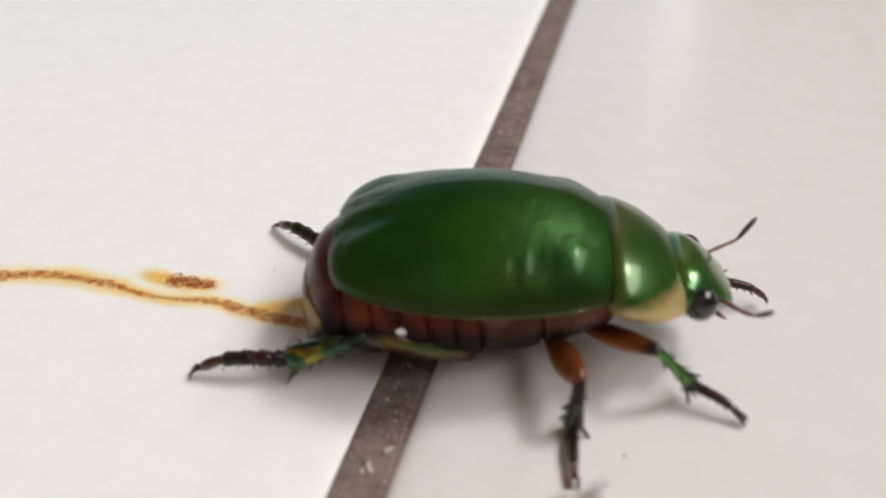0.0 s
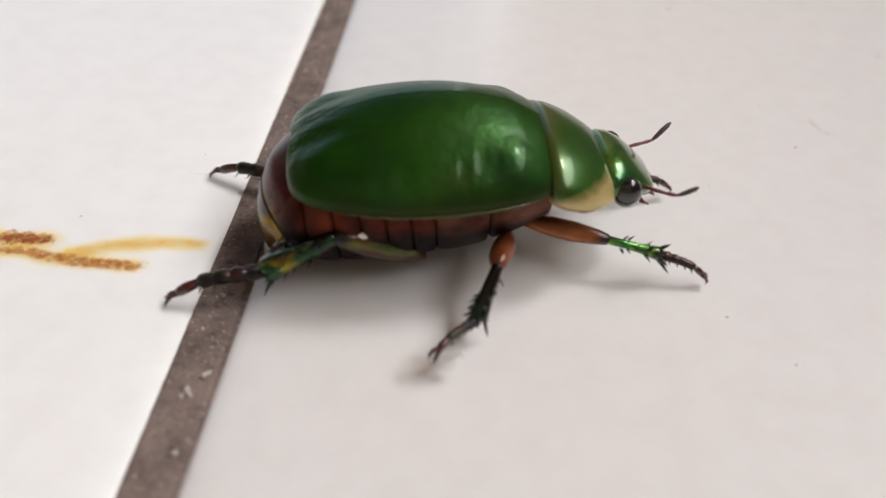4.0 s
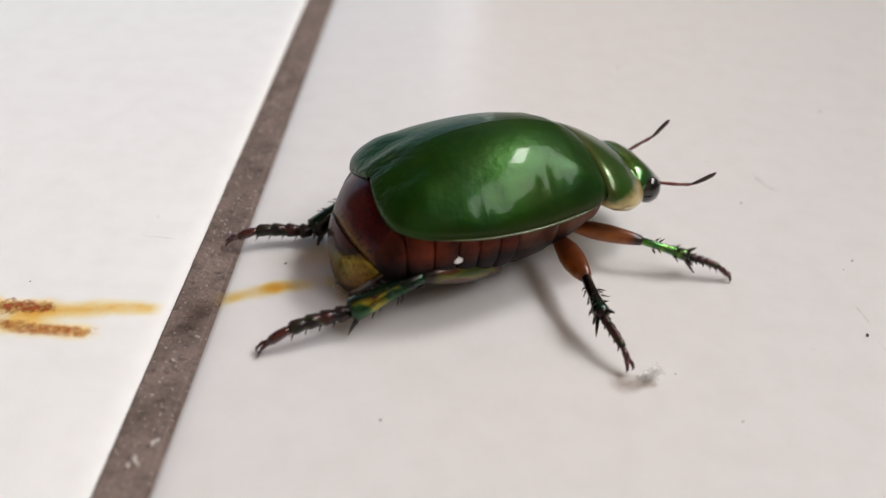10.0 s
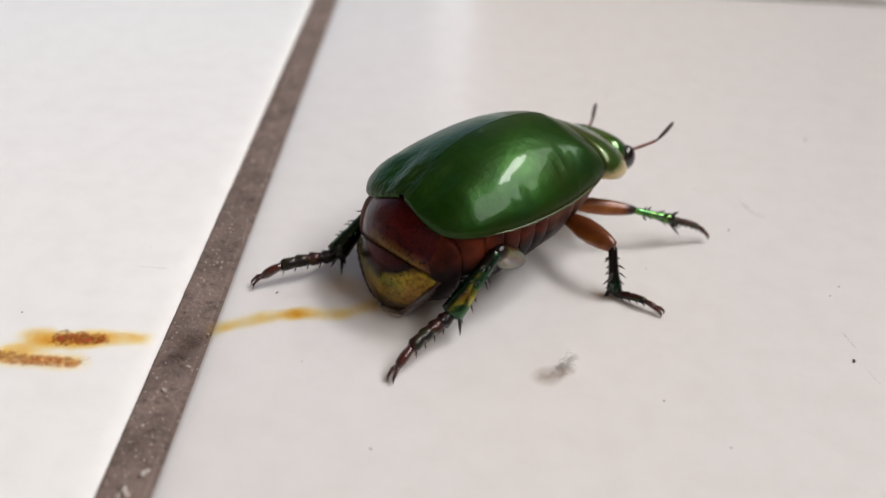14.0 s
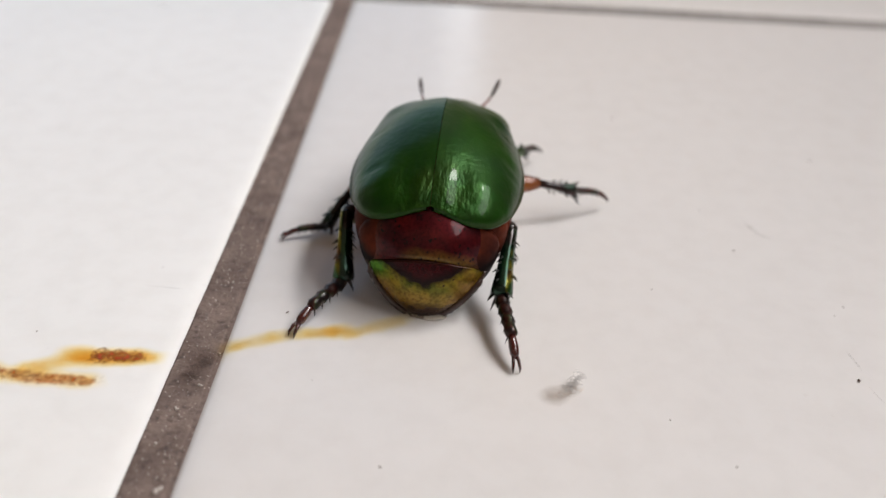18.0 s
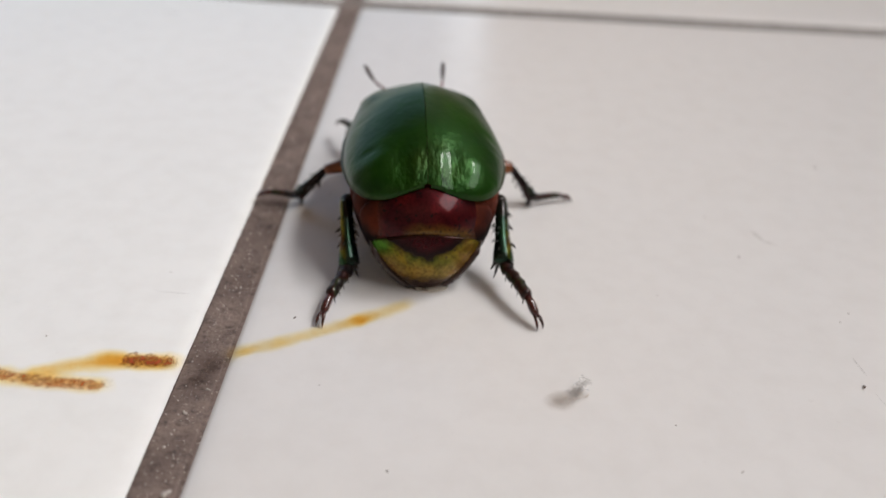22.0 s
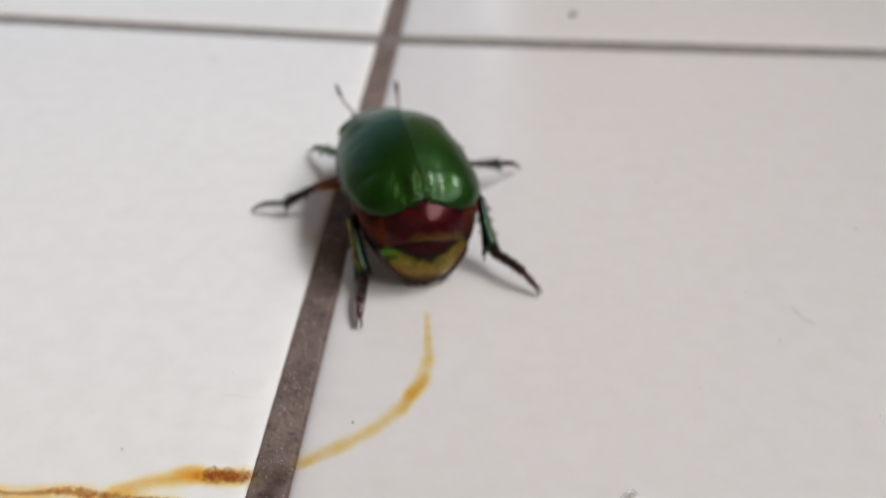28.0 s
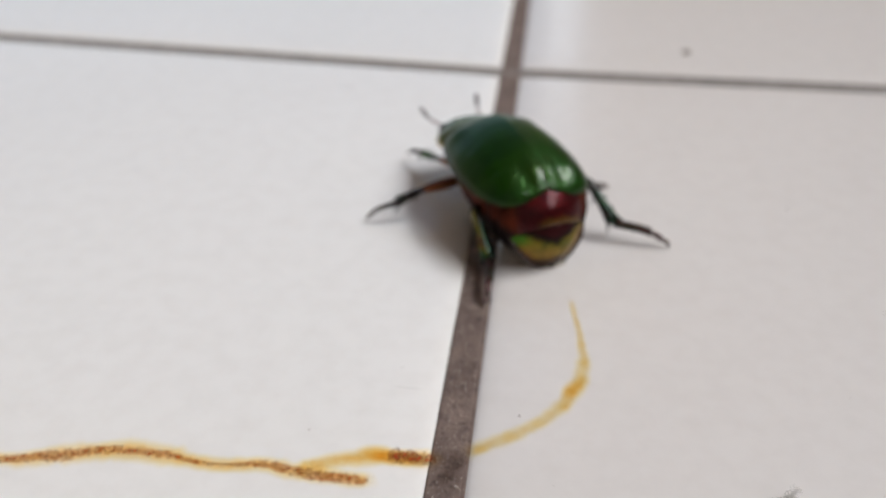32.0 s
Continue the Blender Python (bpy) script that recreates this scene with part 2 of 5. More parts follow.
def make_propygidium():
    m = Mat("dark_red_tail_plate", (0.10, 0.012, 0.010), 0.36, metal=0.5, coat=0.3, coat_rough=0.05)
    m.set("Specular IOR Level", 0.1)
    a = m.ramp(m.noise(380, 4), (0.32, (0.022, 0.002, 0.006)), (0.68, (0.095, 0.006, 0.007)))
    y, z = m.axis(1), m.maths("ADD", m.axis(2), m.maths("MULTIPLY", m.noise(500, 3), 0.0012))
    # olive band low on the plate, orange-brown toward the flanks
    level = m.maths("ADD", z, m.maths("MULTIPLY", m.maths("POWER", m.maths("MULTIPLY", y, 1000.0), 2.0), 0.00008))
    band = m.maths("MULTIPLY", span(m, level, 0.0072, 0.0064), span(m, m.maths("ABSOLUTE", m.maths("ADD", y, 0.0012)), 0.0034, 0.0018))
    a = m.mix(m.maths("MULTIPLY", band, 0.75), a, (0.15, 0.085, 0.010))
    side = span(m, m.maths("ABSOLUTE", m.maths("ADD", y, m.maths("MULTIPLY", m.noise(700, 2), 0.0012))), 0.0040, 0.0064)
    a = m.mix(side, a, (0.17, 0.045, 0.016))
    grain = m.ramp(m.noise(3600, 2), (0.34, (0.7,) * 3), (0.56, (1.08,) * 3))
    a = m.mix(1.0, a, grain, "MULTIPLY")
    spots = span(m, m.noise(2600, 1), 0.66, 0.70)
    m.colour(m.mix(spots, a, (0.012, 0.006, 0.006)))
    m.bump(m.noise(2600, 2), 0.2, 0.0001)
    return m.m


def make_pygidium():
    m = Mat("yellow_green_tail_plate", (0.35, 0.25, 0.04), 0.27, metal=0.6, coat=0.14, coat_rough=0.06)
    m.set("Specular IOR Level", 0.15)
    a = m.ramp(m.noise(420, 3), (0.34, (0.10, 0.115, 0.010)), (0.5, (0.26, 0.185, 0.020)), (0.68, (0.19, 0.070, 0.014)))
    y, z = m.axis(1), m.axis(2)
    rag = m.maths("MULTIPLY", m.noise(700, 3), 0.0012)
    # height below the seam, which drops toward the corners
    seam = m.maths("ADD", z, m.maths("MULTIPLY", m.maths("MULTIPLY", y, y), 75.0))
    a = m.mix(m.maths("MULTIPLY", span(m, m.maths("ADD", z, rag), 0.0042, 0.0030), 0.5), a, (0.24, 0.135, 0.040))
    # green iridescent sheen at the left corner, painted into the colour
    left = m.maths("MULTIPLY", span(m, y, 0.0022, 0.0034), span(m, m.maths("ADD", seam, rag), 0.0044, 0.0054))
    a = m.mix(m.maths("MULTIPLY", left, 0.85), a, (0.055, 0.24, 0.018))
    # dark red wedge at the top, pointing down
    wedge = m.maths("SUBTRACT", m.maths("ADD", z, rag), m.maths("MULTIPLY", m.maths("ABSOLUTE", y), 0.38))
    a = m.mix(span(m, wedge, 0.0036, 0.0042), a, (0.010, 0.002, 0.002))
    a = m.mix(span(m, wedge, 0.0044, 0.0051), a, (0.045, 0.004, 0.006))
    grain = m.ramp(m.noise(3600, 2), (0.34, (0.62,) * 3), (0.56, (1.08,) * 3))
    a = m.mix(1.0, a, grain, "MULTIPLY")
    # dark line along the seam, dark rim below
    line = span(m, m.maths("ADD", seam, m.maths("MULTIPLY", m.noise(1500, 2), 0.0004)), 0.0055, 0.0058)
    rim2 = span(m, m.maths("ADD", z, m.maths("MULTIPLY", m.noise(900, 2), 0.0014)), 0.0027, 0.0017)
    spots = span(m, m.noise(2300, 1), 0.73, 0.77)
    m.colour(m.mix(m.maths("MAXIMUM", spots, m.maths("MAXIMUM", line, rim2)), a, (0.030, 0.010, 0.006)))
    m.bump(m.noise(3000, 2), 0.15, 0.0001)
    return m.m


def make_front_shin():
    m = Mat("bright_green_shin", (0.02, 0.1, 0.02), 0.22, metal=0.7, coat=0.5, coat_rough=0.1)
    m.colour(m.ramp(m.noise(420, 3), (0.40, (0.012, 0.020, 0.008)), (0.50, (0.03, 0.17, 0.03)), (0.62, (0.14, 0.34, 0.04)), (0.70, (0.02, 0.03, 0.01))))
    m.bump(m.noise(2200, 2), 0.35, 0.0001)
    return m.m


def make_shin(name, lo, hi, outer, teal_at):
    """Gold glints painted on the outer face (outer: which way that is), blue-green along the top, nearly black red
    within.
    """
    m = Mat(name, (0.02, 0.03, 0.01), 0.24, metal=0.75, coat=0.35, coat_rough=0.12)
    gold = m.ramp(m.noise(420, 3), (0.40, (0.006, 0.040, 0.018)), (0.50, (0.020, 0.085, 0.020)), (0.57, (0.30, 0.27, 0.022)), (0.68, (0.17, 0.08, 0.012)), (0.74, (0.03, 0.012, 0.008)))
    teal = m.ramp(m.noise(520, 3), (teal_at, (0.012, 0.007, 0.007)), (teal_at + 0.1, (0.005, 0.030, 0.017)), (teal_at + 0.24, (0.008, 0.044, 0.015)))
    dim = m.ramp(m.noise(380, 2), (0.40, (0.010, 0.006, 0.006)), (0.62, (0.034, 0.007, 0.006)))
    a = m.mix(span(m, m.axis(2), 0.00005, 0.00028), dim, teal)
    out = m.maths("MULTIPLY", span(m, m.maths("MULTIPLY", m.axis(1), outer), 0.0002, 0.00042), span(m, m.noise(700, 2), lo, hi))
    m.colour(m.mix(out, a, gold))
    m.bump(m.noise(2200, 2), 0.35, 0.0001)
    return m.m


def make_hind_thigh():
    m = Mat("yellow_brown_leg", (0.07, 0.05, 0.012), 0.3, metal=0.35, coat=0.2, coat_rough=0.12)
    a = m.ramp(m.noise(900, 3, stretch=(0.25, 1, 1)), (0.36, (0.018, 0.008, 0.007)), (0.47, (0.085, 0.024, 0.008)), (0.55, (0.12, 0.105, 0.014)), (0.65, (0.05, 0.075, 0.010)))
    m.colour(m.mix(span(m, m.axis(0), 0.0042, 0.0048), a, (0.014, 0.008, 0.006)))
    m.bump(m.noise(2400, 2), 0.25, 0.0001)
    return m.m


def make_thigh():
    m = Mat("orange_leg", (0.3, 0.09, 0.015), 0.32, metal=0.15, coat=0.25, coat_rough=0.12)
    a = m.ramp(m.noise(600, 3), (0.3, (0.19, 0.045, 0.008)), (0.7, (0.34, 0.105, 0.018)))
    # dark red on the upper face
    up = span(m, m.maths("ADD", m.axis(2), m.maths("MULTIPLY", m.noise(800, 2), 0.0003)), 0.0003, 0.0007)
    a = m.mix(m.maths("MULTIPLY", up, 0.72), a, (0.070, 0.012, 0.007))
    m.colour(m.mix(span(m, m.axis(0), 0.0038, 0.0044), a, (0.022, 0.008, 0.006)))
    m.bump(m.noise(2400, 2), 0.25, 0.0001)
    return m.m


def make_foot():
    m = Mat("dark_foot", (0.014, 0.009, 0.008), 0.34, metal=0.45, coat=0.15, coat_rough=0.15)
    # red and green glints painted into the colour of the upper side
    a = m.ramp(m.noise(650, 2), (0.40, (0.010, 0.007, 0.007)), (0.54, (0.045, 0.010, 0.008)), (0.60, (0.024, 0.035, 0.009)), (0.68, (0.012, 0.008, 0.008)))
    m.colour(m.mix(span(m, m.axis(2), 0.0000, 0.0004), (0.010, 0.007, 0.007), a))
    m.bump(m.noise(2600, 2), 0.3, 0.0001)
    return m.m


def plain(name, colour, rough, metal=0.0, coat=0.5, scale=900, vary=0.35):
    m = Mat(name, colour, rough, metal, coat, 0.15)
    lo, hi = tuple(c * (1 - vary) for c in colour), tuple(c * (1 + vary) for c in colour)
    m.colour(m.ramp(m.noise(scale, 3), (0.3, lo), (0.7, hi)))
    m.bump(m.noise(scale * 3, 2), 0.25, 0.0001)
    return m.m


# paler glaze: brighter light west of the joint, put into the tile colour
TILE, TILE_LIT = make_tile("warm_white_glaze", (0.752, 0.738, 0.728), (0.782, 0.768, 0.758)), make_tile("cool_white_lit_glaze", (0.885, 0.890, 0.880), (0.915, 0.920, 0.910))
GROUT, GROUT_PALE = make_grout("grey_brown_grout", (0.125, 0.090, 0.078), (0.23, 0.174, 0.150)), make_grout("pale_grey_grout", (0.20, 0.185, 0.175), (0.30, 0.28, 0.265))
PLASTER, CEILING = make_plaster(), make_ceiling()
ELYTRA, THORAX, HEAD, EYE = make_elytra(), make_thorax(), make_head(), make_eye()
BELLY, FLANK, PROPYG, PYG = make_belly(), make_flank(), make_propygidium(), make_pygidium()
FEMUR = make_thigh()
HINDFEMUR = make_hind_thigh()
SHIN = {side: make_shin("gold_green_shin", 0.36, 0.46, -side, 0.46) for side in (-1, 1)}
DARKSHIN = {side: make_shin("dark_green_shin", 0.54, 0.62, -side, 0.58) for side in (-1, 1)}
FRONTSHIN = make_front_shin()
TARSUS = make_foot()
BEAD = plain("clear_wet_bead", (0.80, 0.74, 0.62), 0.05, 0, 1.0)
BEAD.node_tree.nodes["Principled BSDF"].inputs["Alpha"].default_value = 0.35
TAILRIM = plain("dark_tail_rim", (0.030, 0.010, 0.007), 0.3)
CLAW = plain("dark_red_claw", (0.055, 0.010, 0.008), 0.2, 0, 0.8)
SPINE = plain("black_spine", (0.012, 0.009, 0.008), 0.35)
ANTENNA = plain("red_brown_feeler", (0.13, 0.020, 0.014), 0.35)
CLUB = plain("dark_feeler_club", (0.035, 0.012, 0.010), 0.5)
LINT = plain("pale_lint", (0.76, 0.75, 0.74), 0.8, 0, 0)
DUSTY = plain("dusty_fibre", (0.62, 0.56, 0.51), 0.9, 0, 0, vary=0.2)
FUZZ = plain("thin_lint_fibre", (0.88, 0.87, 0.86), 0.9, 0, 0, vary=0.08)
FUZZ.node_tree.nodes["Principled BSDF"].inputs["Alpha"].default_value = 0.42
CRUMB = plain("dark_crumb", (0.11, 0.065, 0.05), 0.7, 0, 0)
GREYCRUMB = plain("grey_grit", (0.45, 0.42, 0.40), 0.8, 0, 0)
SAND = plain("pale_sand", (0.55, 0.50, 0.46), 0.6, 0, 0.2)
MARGIN = plain("olive_rim", (0.050, 0.060, 0.014), 0.3, 0.4, 0.5)
MOUTH = plain("red_brown_mouth", (0.11, 0.024, 0.014), 0.35)


# ---------------------------------------------------------------- mesh helpers
def part(name, bm, material, parent, label=""):
    """Links a bmesh as one smooth mesh under a thing or part."""
    me = bpy.data.meshes.new(name)
    bmesh.ops.recalc_face_normals(bm, faces=bm.faces)
    for f in bm.faces:
        f.smooth = True
    bm.to_mesh(me)
    bm.free()
    for mat in material if isinstance(material, (list, tuple)) else [material]:
        me.materials.append(mat)
    ob = new(name, me)
    ob.parent = parent
    if label:
        ob["label"] = label
    return ob


def loft(bm, rings, closed=True, cap=True):
    """Joins rings of points (mm) to a skin; caps the ends."""
    rows = [[bm.verts.new((p[0] * MM, p[1] * MM, p[2] * MM)) for p in r] for r in rings]
    n = len(rows[0])
    for a, b in zip(rows, rows[1:]):
        for k in range(n if closed else n - 1):
            bm.faces.new((a[k], a[(k + 1) % n], b[(k + 1) % n], b[k]))
    if cap and closed:
        bm.faces.new(rows[0][::-1])
        bm.faces.new(rows[-1])
    return rows


def curve(table, x):
    """Smooth value of a table of (x, value) pairs at x."""
    xs = [p[0] for p in table]
    vs = [p[1] for p in table]
    if x <= xs[0]:
        return vs[0]
    if x >= xs[-1]:
        return vs[-1]
    k = max(i for i in range(len(xs) - 1) if xs[i] <= x)

    def slope(i):
        i0, i1 = max(i - 1, 0), min(i + 1, len(xs) - 1)
        return (vs[i1] - vs[i0]) / (xs[i1] - xs[i0])
    h = xs[k + 1] - xs[k]
    u = (x - xs[k]) / h
    return ((2 * u**3 - 3 * u**2 + 1) * vs[k] + (u**3 - 2 * u**2 + u) * h * slope(k)
            + (3 * u**2 - 2 * u**3) * vs[k + 1] + (u**3 - u**2) * h * slope(k + 1))


def tube(bm, pts, radii, sides=8):
    """A round limb through points (mm)."""
    pts = [Vector(p) for p in pts]
    rings, side = [], None
    for k, p in enumerate(pts):
        d = (pts[min(k + 1, len(pts) - 1)] - pts[max(k - 1, 0)]).normalized()
        side = (d.orthogonal() if side is None else side - side.dot(d) * d).normalized()
        up = d.cross(side)
        r = radii[k]
        ra, rb = r if isinstance(r, tuple) else (r, r)
        rings.append([p + side * ra * math.cos(2 * math.pi * j / sides) + up * rb * math.sin(2 * math.pi * j / sides)
                      for j in range(sides)])
    loft(bm, rings)


def cone(bm, base, tip, r):
    tube(bm, [base, Vector(base).lerp(Vector(tip), 0.6), tip], [r, r * 0.6, r * 0.08], 5)


# ---------------------------------------------------------------- floor and room
J = 3.25                                     # joint width
TS = 300.0                                   # tile side


SLANT = 0.066                                # the western tiles were laid a little out of square


def tile_mesh(material, slant=0.0):
    """A glazed tile with a softly cushioned edge; its top is at z = 0."""
    bm = bmesh.new()
    steps = [0.0, 0.25, 0.7, 1.4, 2.6, 4.5, 8.0, 30.0]
    drop = [-0.75, -0.42, -0.24, -0.13, -0.055, -0.018, 0.0, 0.0]
    half = TS / 2
    rings = []
    for s, d in zip([0.0] + steps, [-6.0] + drop):
        e, r, ring = half - s, max(1.2 - s, 0.05) if s < 8 else 0.05, []
        for cx, cy, a0 in ((1, 1, 0), (-1, 1, 90), (-1, -1, 180), (1, -1, 270)):
            for k in range(4):
                a = radians(a0 + 30 * k)
                x, y = cx * (e - r) + r * math.cos(a), cy * (e - r) + r * math.sin(a)
                ring.append((x, y - slant * x, d))
        rings.append(ring)
    loft(bm, rings)
    me = bpy.data.meshes.new("tile")
    bmesh.ops.recalc_face_normals(bm, faces=bm.faces)
    for f in bm.faces:
        f.smooth = len(f.verts) == 4
    bm.to_mesh(me)
    bm.free()
    me.materials.append(material)
    return me


def box_bm(bm, a, b):
    """A box between two corners, in metres."""
    r = bmesh.ops.create_cube(bm, size=1.0)
    for v in r["verts"]:
        v.co = [(a[k] + b[k]) / 2 + v.co[k] * (b[k] - a[k]) for k in range(3)]


def structure(name, boxes, material, label, category):
    bm = bmesh.new()
    for a, b in boxes:
        box_bm(bm, a, b)
    me = bpy.data.meshes.new(name)
    bm.to_mesh(me)
    bm.free()
    me.materials.append(material)
    return tagged(new(name, me), label, category, kind="structure")


def build_floor():
    # the mortar bed shows as the grey-brown joints between the tiles
    bm = bmesh.new()
    x0, x1, y0, y1, _ = ROOM
    box_bm(bm, (x0, y0, -0.02), (x1, y1, -0.00045))
    me = bpy.data.meshes.new("floor")
    bm.to_mesh(me)
    bm.free()
    me.materials.append(GROUT)
    floor = tagged(new("floor", me), "white glazed tile floor with grey-brown grout joints", "floor", kind="structure")
    pitch = TS + J
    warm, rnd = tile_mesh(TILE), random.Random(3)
    west = [tile_mesh(TILE_LIT, SLANT), tile_mesh(TILE, SLANT)]
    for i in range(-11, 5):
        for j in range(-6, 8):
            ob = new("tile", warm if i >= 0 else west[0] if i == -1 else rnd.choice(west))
            cx, cy = (i * pitch + TS / 2 - (0.4 if i >= 0 else 0.0)) * MM, (-TS / 2 + j * pitch) * MM
            if i < 0:
                cy -= SLANT * (cx + J * MM)
            if cx - 0.1 < x0 or cx + 0.1 > x1 or cy < y0 + 0.01 or cy > y1 - 0.01:
                bpy.data.objects.remove(ob)
                continue
            ob.location = (cx, cy, 0)
            ob.parent = floor
    return floor


# unseen room: walls and ceiling added, their tones set for fill and reflections
def build_room():
    x0, x1, y0, y1, h = ROOM
    w, n = WIN, DOORWAY
    structure("wall_east", [((x1, y0, -0.02), (x1 + 0.12, w[0], h)), ((x1, w[1], -0.02), (x1 + 0.12, y1, h)),
                            ((x1, w[0], -0.02), (x1 + 0.12, w[1], w[2])), ((x1, w[0], w[3]), (x1 + 0.12, w[1], h))],
              PLASTER, "unseen plain plaster wall with a window opening", "wall")
    structure("wall_north", [((x0, y1, -0.02), (n[0], y1 + 0.12, h)), ((n[1], y1, -0.02), (x1, y1 + 0.12, h)),
                             ((n[0], y1, n[3]), (n[1], y1 + 0.12, h))],
              PLASTER, "unseen plain plaster wall with an open doorway", "wall")
    structure("wall_west", [((x0 - 0.12, y0 - 0.12, -0.02), (x0, y1 + 0.12, h))], PLASTER,
              "unseen plain plaster wall", "wall")
    structure("wall_south", [((x0, y0 - 0.12, -0.02), (x1 + 0.12, y0, h))], PLASTER,
              "unseen plain plaster wall", "wall")
    structure("ceiling", [((x0 - 0.12, y0 - 0.12, h), (x1 + 0.12, y1 + 0.12, h + 0.1))], CEILING,
              "unseen dark timber ceiling", "ceiling")


build_room()

# ---------------------------------------------------------------- the beetle (x ahead, y to its left, z up; tail tip at the origin)
# wing case, from its tip forward: x of the seam, x, half-width and height of the outer margin
EDGE = [(2.66, 2.62, 0.25, 8.85), (2.68, 2.48, 1.0, 8.68), (2.72, 2.38, 1.9, 8.34), (2.80, 2.38, 2.8, 7.98), (2.92, 2.48, 3.6, 7.74), (3.16, 2.74, 4.4, 7.58),
        (3.58, 3.25, 5.1, 7.48), (4.25, 4.05, 5.72, 7.42), (5.3, 5.2, 6.25, 7.34), (8.0, 8.0, 6.85, 7.15), (11.0, 11.0, 7.0, 7.03), (14.0, 14.0, 6.75, 6.95), (17.0, 17.0, 6.15, 6.95),
        (18.5, 18.5, 5.7, 7.1), (19.2, 19.2, 5.3, 7.2)]
H_EL = [(2.6, 8.88), (2.8, 9.05), (3.2, 9.37), (4.2, 9.92), (5.3, 10.48), (8, 11.38), (11, 11.78), (14, 11.66), (17, 10.92), (18.5, 10.12), (19.2, 9.66)]
W_EL, M_EL = [(e[1], e[2]) for e in EDGE[3:]], [(e[1], e[3]) for e in EDGE[3:]]


def elytron(side):
    """One wing case: a smooth dome with a bulge near its tip, its seam edge drawn down and a few dents."""
    bm = bmesh.new()
    cols = [[(k, e[c]) for k, e in enumerate(EDGE)] for c in range(4)]
    dents = [(8.3, 6.0, 0.06), (9.6, 5.8, 0.12), (10.1, 5.9, 0.10), (13.6, 5.4, 0.10), (14.8, 4.9, 0.12), (15.6, 5.2, 0.10)] if side < 0 else [(6.5, 4.8, 0.1), (12.0, 5.2, 0.08)]
    rows = []
    steps = [k / 5 for k in range(41)] + [8 + k / 8 for k in range(1, 48)] + [13.93, 14.0]
    for v in reversed(steps):
        xs, xm, w, m = [curve(c, v) for c in cols]
        h = curve(H_EL, xs)
        peak = 1.06 + 0.20 * min(max((xs - 4.0) / 6.0, 0.0), 1.0) 
        tent = 0.10 + 0.12 * min(max((xs - 4.0) / 5.0, 0.0), 1.0)     # each wing case slopes away from the seam
        row = []
        for k in range(29):
            a = radians(90) * k / 28
            x = xs + (xm - xs) * math.sin(a) ** 2
            y, z = w * math.sin(a), m + (h - m) * ((1 - tent) * math.cos(a) ** peak + tent * (1 - math.sin(a) ** 1.1))
            lift = 0.22 * math.exp(-((x - 4.6) ** 2 / 2.6 + (y - 4.0) ** 2 / 1.8))
            lift -= 0.13 * math.exp(-((x - 4.6) ** 2 / 5.0 + (y - 2.1) ** 2 / 0.7))
            lift += 0.14 * math.exp(-((x - 4.0) ** 2 / 2.5 + (y - 0.9) ** 2 / 0.35))
            lift += 0.34 * math.exp(-((x - 17.2) ** 2 / 2.2 + (y - 4.7) ** 2 / 1.3))     # the shoulder
            for dx, dy, d in dents:
                lift -= d * math.exp(-((x - dx) ** 2 / 0.05 + (y - dy) ** 2 / 0.5))
            row.append((x - 0.3 * lift * (1 if x < 4 else 0), side * (y + 0.025 + lift * 0.5 * math.sin(a)), z + lift * math.cos(a) + (0.4 * lift * math.sin(a))))
        out = min(w / 4.0, 1.0)
        row.append((xm - 0.06 * (1 - out), side * (w + 0.10 * out + 0.03), m - 0.10))     # thin raised margin
        row.append((xm - 0.02, side * (w + 0.06 * out + 0.02), m - 0.26))
        row.append((xm + 0.35 * (1 - out) + 0.15, side * max(w - 0.4, 0.03), m - 0.30))      # turned under
        rows.append(row)
    rows.insert(0, [(p[0] + 0.05, p[1] * 0.985, p[2] - 0.45) for p in rows[0]])
    loft(bm, rows, closed=False)
    return bm


def ring(x, w, lo, hi, wide=0.45, lean=0.0, n=28, power=0.85, under=None):
    """A cross-section of the trunk: widest at the given share of its height."""
    pts, mid = [], lo + (hi - lo) * wide
    for k in range(n):
        a = 2 * math.pi * k / n
        c, s = math.cos(a), math.sin(a)
        y = w * math.copysign(abs(c) ** (power if s >= 0 or not under else under), c)
        z = mid + (hi - mid if s > 0 else mid - lo) * math.copysign(abs(s) ** power, s)
        pts.append((x + lean * (z - mid), y, z))
    return pts


W_AB = [(1.6, 4.3), (2.2, 4.9), (3.0, 5.4), (4, 5.8), (5.2, 6.1), (7, 6.35), (10, 6.5), (13, 6.3), (16, 5.75), (19, 4.8)]
T_AB = [(1.6, 6.2), (2.2, 7.0), (3.0, 8.0), (4, 8.8), (5.2, 9.4), (8, 10.0), (12, 10.1), (16, 9.6), (19, 8.6)]
B_AB = [(1.6, 0.9), (2.2, 0.5), (3, 0.2), (5, 0.15), (9, 0.4), (13, 0.8), (16, 1.4), (19, 2.8)]


def segment(x0, x1, swell=0.10, lean=0.0):
    """One ring of the abdomen between two stations, swollen so that the joints show."""
    bm = bmesh.new()
    rows = []
    for u, s in ((0, -2.6), (0.06, -0.4), (0.25, 0.7), (0.5, 1.0), (0.75, 0.8), (0.94, -0.2), (1, -2.6)):
        x = x0 + (x1 - x0) * u
        g = swell * s
        rows.append(ring(x, curve(W_AB, x) + g, curve(B_AB, x) - min(g, 0), curve(T_AB, x) + min(g, 0.05), 0.66, lean, power=1.0, under=0.85))
    loft(bm, rows)
    return bm


